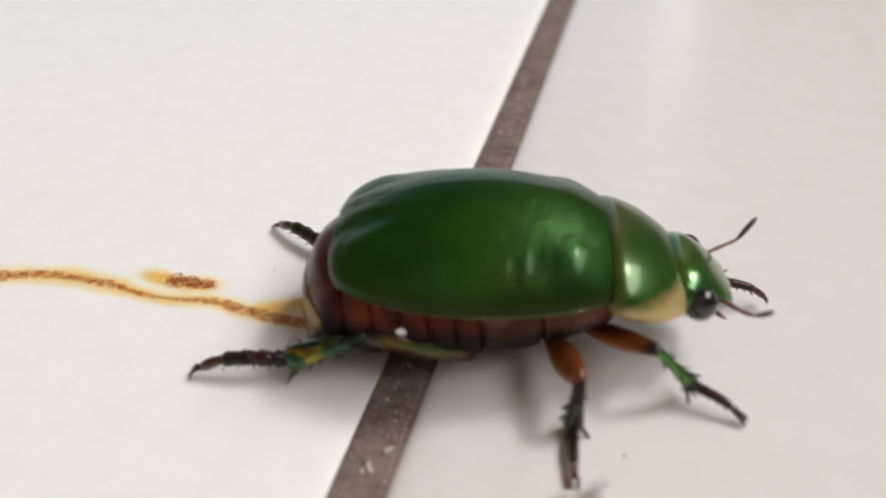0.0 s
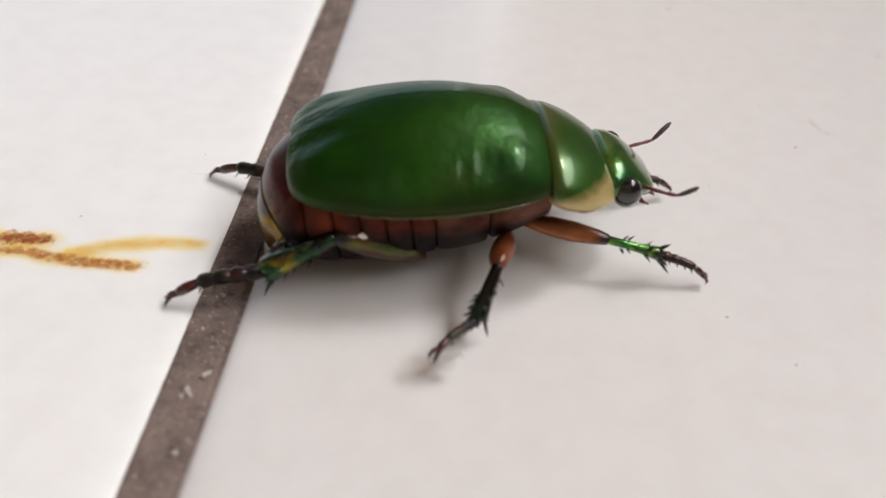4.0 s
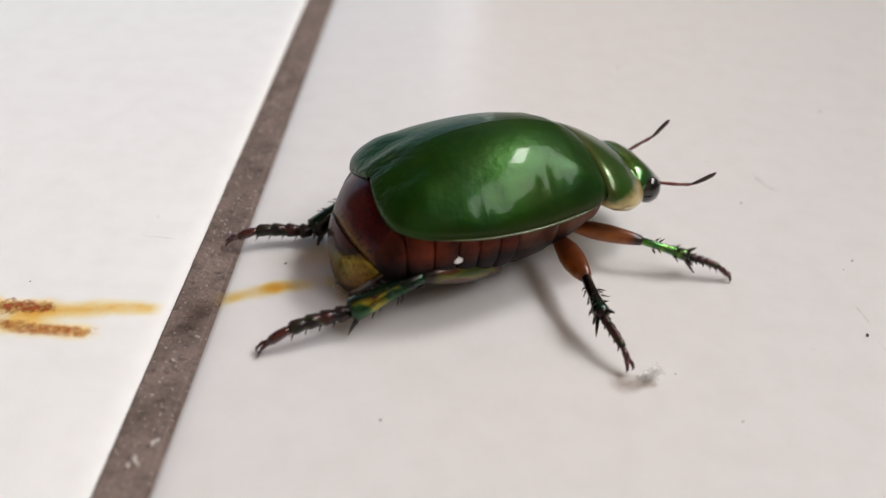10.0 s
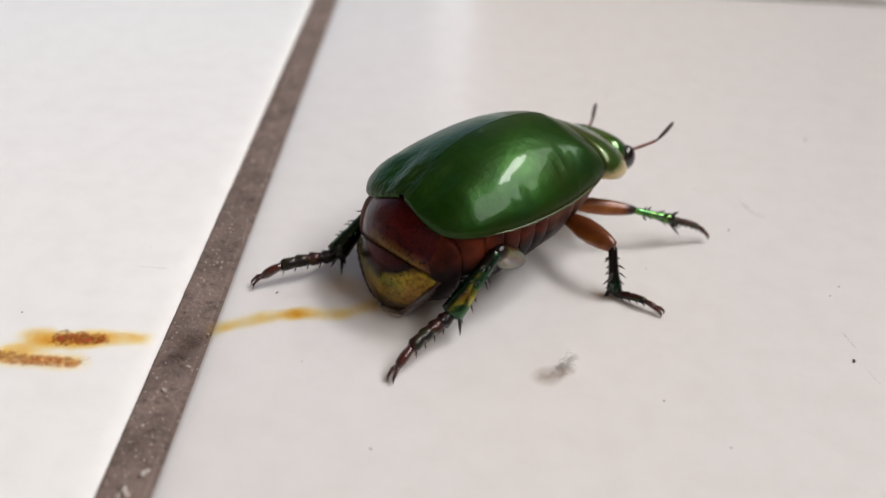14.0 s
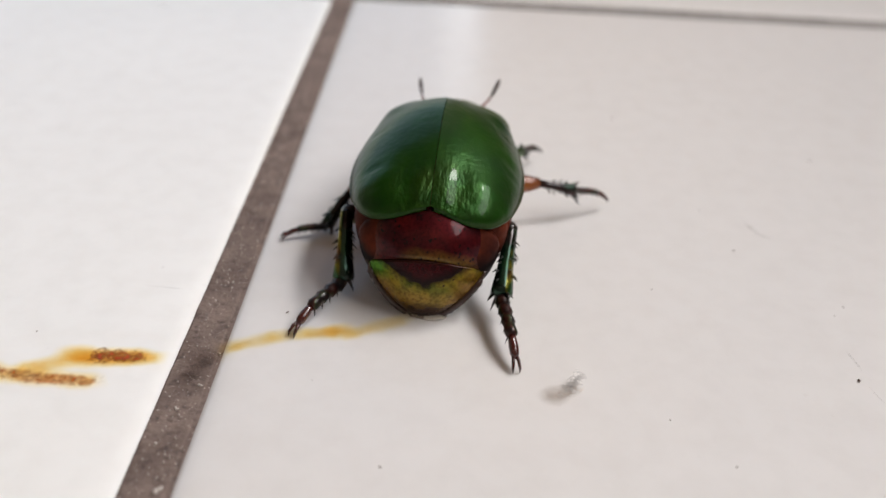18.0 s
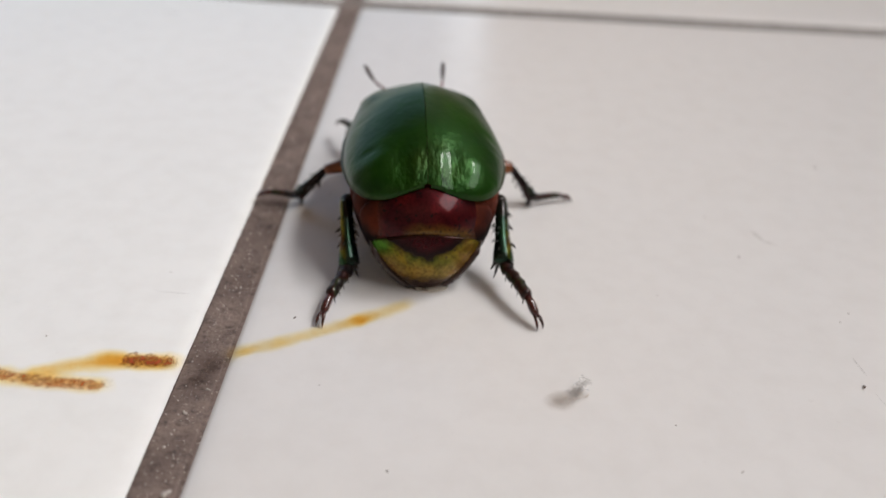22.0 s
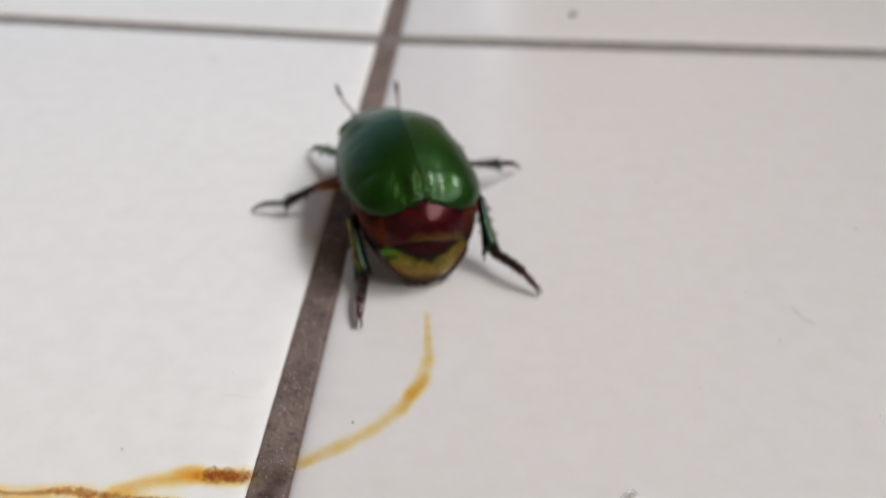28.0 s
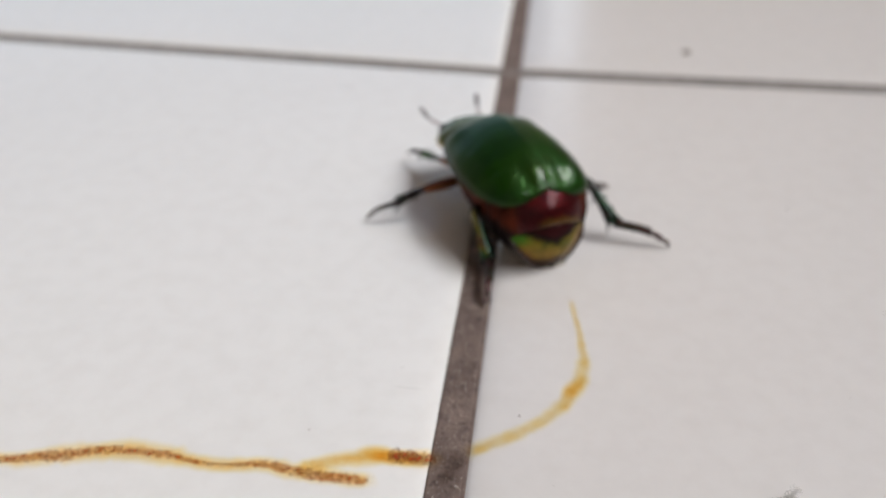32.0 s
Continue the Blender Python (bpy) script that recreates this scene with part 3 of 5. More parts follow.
def tail_edge(u):
    """The seam between the two tail plates, from the right corner (-1) to the left (1)."""
    return (0.32 + 1.75 * abs(u) ** 2.3, 4.65 * u, 5.65 - 1.75 * u * u)


def tail_cover():
    """The plate between the wing cases and the tail plate."""
    bm = bmesh.new()
    rows = []
    for v in [k / 14 for k in range(15)]:
        row = []
        for k in range(-18, 19):
            u = k / 18
            p, c, q = (3.6 + 2.2 * abs(u) ** 2.5, 5.75 * u, 8.9 - 1.7 * u * u), (1.25 + 2.0 * abs(u) ** 2.4, 5.75 * u, 8.1 - 1.9 * u * u), tail_edge(u)
            row.append([p[i] * (1 - v) ** 2 + 2 * c[i] * v * (1 - v) + q[i] * v * v for i in range(3)])
            row[-1][0] -= 0.10 * math.exp(-((v - 0.62) ** 2 / 0.02)) * (1 - u * u)     # a low swell across the plate
            row[-1][0] -= 0.16 * math.exp(-((u / 0.13) ** 2)) * (1 - v) * (1 if v > 0.2 else v * 5)     # a short keel
        rows.append(row)
    rows.append([(p[0] + 0.5, p[1] * 0.97, p[2] - 0.3) for p in rows[-1]])
    loft(bm, rows, closed=False)
    return bm


TAIL_W = [(0, 4.62), (0.2, 4.3), (0.4, 3.72), (0.6, 2.98), (0.78, 2.25), (0.92, 1.6), (1, 1.05)]
TAIL_X = [(0, 0.28), (0.2, -0.08), (0.4, -0.25), (0.6, -0.25), (0.78, -0.1), (0.92, 0.12), (1, 0.4)]
TAIL_Z = [(0, 5.62), (0.2, 4.55), (0.4, 3.35), (0.6, 2.1), (0.78, 1.05), (0.92, 0.35), (1, 0.08)]


def tail_point(v, u):
    w = curve(TAIL_W, v)
    return (curve(TAIL_X, v) + 1.75 * abs(u) ** 2.3 * w / 4.62, w * u, curve(TAIL_Z, v) - 1.75 * u * u * (1 - v) ** 1.3)


def pygidium():
    bm = bmesh.new()
    rows = [[tail_point(v, k / 14) for k in range(-14, 15)] for v in (0, 0.04, 0.1, 0.2, 0.3, 0.4, 0.5, 0.6, 0.7, 0.78, 0.86, 0.92, 0.97, 1.0)]
    back = [[(p[0] + 1.2, p[1] * 0.9, p[2]) for p in r] for r in rows]
    loft(bm, [r + b[::-1] for r, b in zip(rows, back)])
    return bm


def tail_rim():
    bm = bmesh.new()
    line = [tail_point(k / 20, -1) for k in range(21)] + [tail_point(1, u / 4) for u in range(-3, 4)] + [tail_point(1 - k / 20, 1) for k in range(21)]
    tube(bm, line, [0.12] * 4 + [0.24 + 0.09 * abs(math.sin(1.7 * k)) for k in range(len(line) - 8)] + [0.12] * 4, 7)
    return bm


def pronotum():
    bm = bmesh.new()
    rows = []
    for x, w, h, m in ((19.1, 5.1, 8.2, 7.0), (19.16, 5.4, 8.95, 6.85), (19.34, 5.7, 9.22, 6.65), (20.0, 5.8, 9.14, 6.3), (20.8, 5.7, 8.82, 6.0),
                       (21.6, 5.5, 8.44, 5.7), (22.3, 5.05, 8.06, 5.4), (22.9, 4.55, 7.7, 5.2), (23.4, 4.1, 7.3, 5.1), (23.6, 3.9, 7.05, 5.1), (23.65, 3.5, 6.7, 5.2)):
        row = []
        for k in range(25):
            a = radians(-90 + 180 * k / 24)
            row.append((x + 0.55 * abs(math.sin(a)) ** 3 * (0.2 if x < 20 else 0.6), w * math.copysign(abs(math.sin(a)) ** 0.95, a), m + (h - m) * math.cos(a) ** 0.95))
        row.append((x, w - 0.25, m - 0.5))
        for k in range(1, 6):
            row.append((x, (w - 1.4) * (1 - 2 * k / 6), m - 1.3))
        row.append((x, -(w - 0.25), m - 0.5))
        rows.append(row)
    loft(bm, rows)
    return bm


def head():
    bm = bmesh.new()
    rows = []
    for x, w, hi, lo in ((22.7, 3.3, 7.0, 3.9), (23.4, 3.5, 7.25, 3.8), (24.1, 3.45, 7.15, 3.75), (24.8, 3.2, 6.8, 3.8), (25.5, 2.85, 6.25, 3.95),
                         (26.1, 2.5, 5.65, 4.1), (26.6, 2.1, 5.15, 4.25), (26.8, 1.8, 4.9, 4.35), (26.85, 1.5, 4.75, 4.45)):
        rows.append(ring(x + 0.4, w, lo, hi, 0.45, n=24, power=0.8))
    loft(bm, rows)
    return bm


def blob(bm, at, r, u=14, v=10):
    rr = bmesh.ops.create_uvsphere(bm, u_segments=u, v_segments=v, radius=1.0)
    for p in rr["verts"]:
        p.co = [(at[k] + p.co[k] * r[k]) * MM for k in range(3)]


def antenna(parent, side):
    """A jointed feeler with a long club, at its own base."""
    base = Vector((26.1, side * 2.4, 5.2))
    bm = bmesh.new()
    pts = [(0, 0, 0), (0.52, side * 0.35, 0.16), (1.04, side * 0.68, 0.32), (1.54, side * 0.98, 0.48), (1.98, side * 1.22, 0.64), (2.32, side * 1.4, 0.80)]
    tube(bm, pts, [0.17, 0.12, 0.15, 0.11, 0.14, 0.10], 8)
    stem = part("antenna", bm, ANTENNA, parent, "thin red-brown feeler")
    stem.location = base * MM
    bm = bmesh.new()
    tube(bm, [(2.32, side * 1.38, 0.77), (2.58, side * 1.55, 1.08), (2.96, side * 1.8, 1.62), (3.3, side * 2.0, 2.12), (3.46, side * 2.08, 2.38)],
         [0.08, (0.20, 0.15), (0.27, 0.18), (0.23, 0.16), 0.06], 8)
    part("club", bm, CLUB, stem, "dark elongated club of the feeler")
    return stem


# Each leg: hip, lengths of thigh, shin and foot, knee's bending way
LEGS = {
    "front": dict(hip=(19.14, 2.97, 2.81), thigh=4.77, shin=3.97, foot=3.89, bend=(0.37, 0.83, 0.64), thick=(0.72, 0.38)),
    "middle": dict(hip=(16.42, 5.06, 2.98), thigh=4.0, shin=3.75, foot=4.2, bend=(0.2, 0.54, 1.32), thick=(0.92, 0.46)),
    "hind": dict(hip=(9.6, 4.7, 2.4), thigh=5.2, shin=5.7, foot=7.0, bend=(0.0, 0.35, 1.0), thick=(1.1, 0.66)),
}


def leg_meshes(parent, kind, side):
    """Thigh, shin and foot, each along its own +x from its joint."""
    L = LEGS[kind]
    rnd = random.Random(kind + str(side))
    t0, t1 = L["thick"]
    n = L["thigh"]
    bm = bmesh.new()
    tube(bm, [(-1.6, 0, 0), (-0.4, 0, 0), (n * 0.2, 0, 0), (n * 0.5, 0, 0), (n * 0.8, 0, 0), (n, 0, 0), (n + 0.25, 0, 0)],
         [(t0 * 0.5, t0 * 0.4), (t0 * 0.75, t0 * 0.6), (t0, t0 * 0.75), (t0, t0 * 0.75), (t0 * 0.8, t0 * 0.6), (t0 * 0.55, t0 * 0.5), 0.1], 10)
    thigh = part("leg", bm, HINDFEMUR if kind == "hind" else FEMUR, parent,
                 "yellow-brown thigh and dark spiny leg" if kind == "hind" else "orange thigh with a dark spiny shin")
    n = L["shin"]
    bm = bmesh.new()
    tube(bm, [(-0.1, 0, 0), (0.15, 0, 0), (n * 0.3, 0, 0), (n * 0.6, 0, 0), (n * 0.85, 0, 0), (n * 0.96, 0, 0), (n + 0.12, 0, 0)],
         [t1 * 0.5, t1 * 0.8, (t1 * 0.8, t1 * 0.95), (t1 * 0.9, t1 * 1.1), (t1 * 1.25, t1 * 1.35), (t1 * 1.35, t1 * 1.4), t1 * 0.5], 10)
    shin = part("shin", bm, FRONTSHIN if kind == "front" else DARKSHIN[side] if kind == "middle" else SHIN[side], thigh,
                "bright metallic green shin" if kind == "front" else "dark shin with gold and green glints in its colour")
    bm = bmesh.new()
    for k in range(26):
        x = n * (0.2 + 0.78 * rnd.random())
        a = rnd.choice((0.6, 2.5, 3.8, 5.6)) + rnd.uniform(-0.5, 0.5)
        r = t1 * (0.85 + 0.35 * x / n)
        o = Vector((x, r * math.cos(a), r * math.sin(a)))
        d = rnd.uniform(0.22, 0.5)
        cone(bm, o, o + Vector((d * 0.9, d * math.cos(a), d * math.sin(a))), 0.08)
    for a in (4.2, 5.3, 3.5, 0.9):
        o = Vector((n * 0.97, t1 * 1.1 * math.cos(a), t1 * 1.1 * math.sin(a)))
        d = 1.0 if a > 4 else 0.55
        cone(bm, o, o + Vector((d, 0.7 * d * math.cos(a), 0.8 * d * math.sin(a))), 0.17)
    spines = tagged(part("bristle_fringe", bm, SPINE, thigh, "short black spines"), kind="stuff")
    n = L["foot"]
    bm = bmesh.new()
    fat = 0.66 if kind == "hind" else 0.43

    def arch(u):
        return n * u, 0.0, 0.10 * n * math.sin(math.pi * u) * (0.6 + u)
    pts, radii = [(-0.1, 0, 0)], [0.2]
    for k in range(4):
        a, b = 0.60 * k / 4, 0.60 * (k + 1) / 4
        pts += [arch(a + 0.01), arch(a + (b - a) * 0.75), arch(b)]
        radii += [fat * 0.68, fat - 0.05 - 0.03 * k, fat * 0.60]
    tube(bm, pts, radii, 8)
    foot = part("foot", bm, TARSUS, thigh, "dark jointed foot")
    bm = bmesh.new()
    for k in range(12):
        u = 0.14 * (1 + k // 3) + 0.015
        y = (-1, 0, 1)[k % 3]
        x, _, z = arch(u)
        d = 0.6 if kind == "hind" else 0.36
        cone(bm, (x, 0.2 * y, z - 0.15), (x + 0.75 * d, 0.8 * d * y, z - d), 0.085)
    barbs = tagged(part("foot_bristles", bm, SPINE, thigh), kind="stuff")
    bm = bmesh.new()
    tube(bm, [arch(0.59), arch(0.64), arch(0.72), arch(0.80), arch(0.85)], [fat * 0.4, fat * 0.5, fat * 0.58, fat * 0.55, fat * 0.3], 8)
    for q in (-1, 1):
        x, _, z = arch(0.83)
        tube(bm, [(x - 0.1, 0.08 * q, z), (x + n * 0.06, 0.2 * q, z + 0.02), (n * 0.96, 0.26 * q, z * 0.5), (n * 0.985, 0.26 * q, -0.12)], [0.17, 0.15, 0.11, 0.03], 6)
    claw = part("claw", bm, CLAW, thigh, "glossy dark red claw joint with two hooks")
    return dict(thigh=thigh, shin=shin, spines=spines, foot=foot, barbs=barbs, claw=claw, L=L, side=side)


def build_beetle():
    beetle = tagged(new("beetle"), "shiny metallic green beetle with red-brown abdomen walking on tiles", "beetle")
    part("wing_case", elytron(-1), ELYTRA, beetle, "glossy green right wing case")
    part("wing_case", elytron(1), ELYTRA, beetle, "glossy green left wing case")
    for s in (-1, 1):
        bm = bmesh.new()
        line = [(x, s * (curve(W_EL, x) + 0.16), curve(M_EL, x) - 0.16) for x in (18.4, 17, 15, 13, 11, 9, 7.5, 6, 4.8)]
        tube(bm, line, [0.04, 0.08, 0.09, 0.09, 0.09, 0.08, 0.07, 0.05, 0.03], 7)
        part("wing_margin", bm, MARGIN, beetle, "thin olive rim of the wing case")
    bm = bmesh.new()
    loft(bm, [[(x, y * w, z) for y in (-1, -0.5, 0, 0.5, 1)] for x, w, z in
              ((19.3, 1.1, 9.36), (18.9, 1.0, 9.64), (18.4, 0.72, 9.92), (17.9, 0.34, 10.17), (17.6, 0.05, 10.3))], closed=False)
    part("scutellum", bm, ELYTRA, beetle, "small green triangular plate between the wing cases")
    bm = bmesh.new()
    tube(bm, [(19.25, -1.12, 9.32), (18.85, -1.02, 9.56), (18.35, -0.74, 9.83), (17.85, -0.36, 10.1), (17.5, 0, 10.3), (17.85, 0.36, 10.1), (18.35, 0.74, 9.83), (18.85, 1.02, 9.56), (19.25, 1.12, 9.32)], [0.07] * 9, 6)
    part("scutellum_groove", bm, SPINE, beetle, "dark groove round the small plate")
    part("thorax_shield", pronotum(), THORAX, beetle, "green shield with a buff lower margin")
    part("head", head(), HEAD, beetle, "bright metallic green head")
    for s in (-1, 1):
        bm = bmesh.new()
        blob(bm, (25.0, s * 3.0, 5.1), (1.02, 0.82, 1.15), 20, 14)
        part("eye", bm, EYE, beetle, "round glossy black eye")
    bm = bmesh.new()
    for s in (-1, 1):
        tube(bm, [(26.7, s * 0.9, 4.1), (27.3, s * 1.2, 3.8), (27.6, s * 1.1, 3.4)], [0.3, 0.22, 0.08], 7)
        tube(bm, [(26.1, s * 1.3, 4.0), (26.5, s * 1.9, 3.5), (27.0, s * 1.9, 3.2)], [0.22, 0.16, 0.06], 7)
    for s in (-1, 1):
        blob(bm, (26.55, s * 1.3, 4.45), (0.75, 0.75, 0.7))
    tube(bm, [(26.5, -1.5, 4.35), (27.15, 0, 4.3), (26.5, 1.5, 4.35)], [0.35, 0.4, 0.35], 7)
    part("mouthparts", bm, MOUTH, beetle, "small red-brown mouthparts")
    part("tail_plate", pygidium(), PYG, beetle, "yellow-green tail plate with a dark rim")
    bm = bmesh.new()
    blob(bm, (0.55, -0.5, 0.16), (0.75, 1.5, 0.15), 18, 8)
    part("wet_bead", bm, BEAD, beetle, "clear wet bead under the tail")
    part("tail_rim", tail_rim(), TAILRIM, beetle, "dark rim of the tail plate")
    part("upper_tail_plate", tail_cover(), PROPYG, beetle, "dark red plate above the tail")
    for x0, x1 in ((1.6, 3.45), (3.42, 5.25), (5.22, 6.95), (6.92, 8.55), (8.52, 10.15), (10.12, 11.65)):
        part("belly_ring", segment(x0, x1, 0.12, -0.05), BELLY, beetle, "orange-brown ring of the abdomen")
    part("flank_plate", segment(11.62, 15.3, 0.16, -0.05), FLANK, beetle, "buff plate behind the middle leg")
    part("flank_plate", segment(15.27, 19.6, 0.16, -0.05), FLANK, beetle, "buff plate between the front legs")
    bm = bmesh.new()
    blob(bm, (7.0, -6.12, 4.9), (0.40, 0.16, 0.30), 8, 6)
    part("flake", bm, LINT, beetle, "tiny white flake stuck on the flank")
    antennae = [antenna(beetle, s) for s in (-1, 1)]
    legs = {}
    for kind in LEGS:
        for s in (-1, 1):
            legs[(kind, s)] = leg_meshes(beetle, kind, s)
    return beetle, legs, antennae


beetle, legs, antennae = build_beetle()


# ---------------------------------------------------------------- joints, spill, lint and grit on the floor
def wobble(t, seed, size=1.0):
    return size * (noise.noise((t * 0.35, seed, 0)) * 0.6 + noise.noise((t * 1.3, seed, 3)) * 0.4)


def joint_strip(name, along_y, lo, hi, label):
    """A run of grout that laps unevenly over the edge of the tiles beside it; z just under the glaze."""
    bm = bmesh.new()
    rows, n = [], int((hi - lo) / 0.45)
    for k in range(n + 1):
        p = lo + (hi - lo) * k / n
        if along_y:
            left = -3.42 if p < -66 else -3.42 + 0.5 * min((p + 66) / 1.5, 1) - 0.35 * max(min((p + 45) / 12, 1), 0)
            a, b = left + wobble(p, 1, 0.22), -0.50 + wobble(p, 7, 0.05)
        else:
            skew = -SLANT * min(p + J, 0.0)
            a, b = skew + wobble(p, 12, 0.10), skew + J - 0.05 + wobble(p, 17, 0.10)
        row = []
        for u, z in ((0, -0.6), (0.012, -0.30), (0.06, -0.27), (0.25, -0.30), (0.5, -0.33), (0.75, -0.31), (0.95, -0.29), (0.99, -0.32), (1, -0.6)):
            q = a + (b - a) * u
            zz = z + 0.05 * noise.noise((p * 0.8, q * 0.8, 5))
            row.append((q, p, zz) if along_y else (p, q, zz))
        rows.append(row)
    loft(bm, rows, closed=False)
    me = bpy.data.meshes.new(name)
    bmesh.ops.recalc_face_normals(bm, faces=bm.faces)
    for f in bm.faces:
        f.smooth = True
    bm.to_mesh(me)
    bm.free()
    me.materials.append(GROUT if along_y else GROUT_PALE)
    return tagged(new(name, me), label, "grout", kind="structure")


def make_spill(name, colour, cover, rough, fine, soft_edge=1.0, ends_mm=0.8, look_of="coat", core=None):
    """A thin film on the glaze: noise, and the distance from its middle line and ends, decide how far it covers.
    A coat is opaque where it covers, grains thin out toward the edge, a liquid is clear and tints what lies under it."""
    m = Mat(name, colour, rough, coat=0.15, coat_rough=0.2)
    sep = m.t.nodes.new("ShaderNodeSeparateXYZ")
    m.link(m.coord.outputs["UV"], sep.inputs[0])
    off = m.maths("ABSOLUTE", m.maths("SUBTRACT", m.maths("MULTIPLY", sep.outputs[1], 2.0), 1.0))
    ends = m.maths("MINIMUM", m.maths("MULTIPLY", sep.outputs[0], 10.0 / ends_mm), 1.0)
    fade = m.maths("MULTIPLY", m.maths("POWER", m.maths("SUBTRACT", 1.0, m.maths("MULTIPLY", off, off)), soft_edge), ends)
    if look_of == "grains":
        grains = m.maths("ADD", m.noise(fine, 4, 0.7), m.maths("MULTIPLY", fade, 0.34))
        cover_all = m.maths("MULTIPLY", span(m, grains, cover[0], cover[1]), cover[3])
    else:
        film = m.ramp(m.noise(fine * 0.7, 5, 0.7), (cover[0], (cover[2],) * 3), (cover[1], (cover[3],) * 3))
        cover_all = m.maths("MULTIPLY", film, fade)
    if look_of == "liquid":
        clear = m.t.nodes.new("ShaderNodeBsdfTransparent")
        tint = m.mix(cover_all, (1.0, 1.0, 1.0), colour)
        if core:                                 # thicker and darker along the middle: colour, how narrow, least and most
            mid = m.maths("MULTIPLY", m.maths("POWER", fade, core[1]), m.ramp(m.noise(1000, 4, 0.65), (0.3, (core[2],) * 3), (0.68, (core[3],) * 3)))
            tint = m.mix(mid, tint, core[0])
        m.link(tint, clear.inputs["Color"])
        m.link(clear.outputs[0], next(n for n in m.t.nodes if n.type == "OUTPUT_MATERIAL").inputs["Surface"])
        return m.m
    m.colour(m.ramp(m.noise(fine, 4), (0.3, tuple(c * 0.65 for c in colour)), (0.7, tuple(min(c * 1.3, 1) for c in colour))))
    m.link(cover_all, m.b.inputs["Alpha"])
    return m.m


def ribbon(bm, pts, widths, z, seed, step=0.3):
    """A flat uneven streak through points (mm); its UVs are the way from the nearer end (cm) and across it."""
    uv = bm.loops.layers.uv.verify()
    rows, gone, d = [], [], 0.0
    for (a, b), (wa, wb) in zip(zip(pts, pts[1:]), zip(widths, widths[1:])):
        n = max(int(math.dist(a, b) / step), 1)
        dx, dy = (b[0] - a[0]) / math.dist(a, b), (b[1] - a[1]) / math.dist(a, b)
        for k in range(n):
            u = k / n
            x, y, w = a[0] + (b[0] - a[0]) * u, a[1] + (b[1] - a[1]) * u, wa + (wb - wa) * u
            d += math.dist(a, b) / n
            l, r = w * (1 + 0.55 * wobble(d, seed)), w * (1 + 0.55 * wobble(d, seed + 9))
            y += 0.25 * wobble(d, seed + 4)
            gone.append(d)
            rows.append([bm.verts.new(((x - dy * q) * MM, (y + dx * q) * MM, z * MM)) for q in (l, l * 0.6, l * 0.2, -r * 0.2, -r * 0.6, -r)])
    across = (0.0, 0.2, 0.4, 0.6, 0.8, 1.0)
    for i, (a, b) in enumerate(zip(rows, rows[1:])):
        for k in range(5):
            f = bm.faces.new((a[k], a[k + 1], b[k + 1], b[k]))
            for loop, v, u in zip(f.loops, (across[k], across[k + 1], across[k + 1], across[k]), (i, i, i + 1, i + 1)):
                loop[uv].uv = (min(gone[u] - gone[0], gone[-1] - gone[u]) * 0.1, v)


def smooth_line(pts, n=5):
    """More points on a soft line through the given ones."""
    ts = list(range(len(pts)))
    cx, cy = [(t, p[0]) for t, p in zip(ts, pts)], [(t, p[1]) for t, p in zip(ts, pts)]
    return [(curve(cx, k / n), curve(cy, k / n)) for k in range(n * (len(pts) - 1) + 1)]


def streak(bm, pts, widths, z, seed):
    line = smooth_line(pts)
    cw = [(k, w) for k, w in enumerate(widths)]
    ribbon(bm, line, [max(curve(cw, k / 5), 0.02) for k in range(len(line))], z, seed)


# the wet end of the trail, laid down piece by piece behind the tail:
# seconds when laid, start, end, half-width
TRAIL = [(5.0, (0.3, -86.45), (1.2, -86.0), 0.6), (6.6, (0.0, -86.5), (3.6, -84.9), 0.85), (7.4, (3.0, -84.95), (6.3, -84.3), 0.85),
         (10.0, (5.7, -84.4), (9.6, -84.1), 0.85), (13.2, (9.0, -84.1), (13.4, -81.7), 0.8), (23.7, (9.0, -77.5), (9.5, -73.2), 0.85),
         (24.2, (9.55, -73.9), (9.3, -70.6), 0.55), (26.0, (9.4, -71.0), (8.8, -67.2), 0.40), (28.4, (8.85, -67.6), (8.3, -63.9), 0.35)]
# some are dragged aside as the tail moves on: piece, then seconds, start, end of each move
DRAGGED = {1: [(23.9, (0.1, -86.4), (3.4, -84.3))], 2: [(22.6, (3.2, -85.0), (6.5, -83.1)), (23.9, (3.1, -84.5), (5.9, -82.3))], 3: [(22.6, (6.2, -83.2), (9.2, -81.2)), (23.9, (5.6, -82.6), (8.2, -79.2))],
           4: [(22.6, (8.9, -81.5), (12.9, -78.2)), (23.9, (7.6, -80.3), (9.3, -76.6))]}
# a thicker drop that creeps along behind the tail: seconds, x, y, heading
DROP = [(8.5, 3.6, -84.9, 24), (12, 4.8, -84.45, 14), (20, 8.6, -82.9, 26), (22, 9.05, -81.45, 36), (22.8, 9.2, -81.2, 40), (24, 8.8, -79.0, 62), (28, 8.4, -78.0, 66), (32, 8.3, -77.8, 66)]


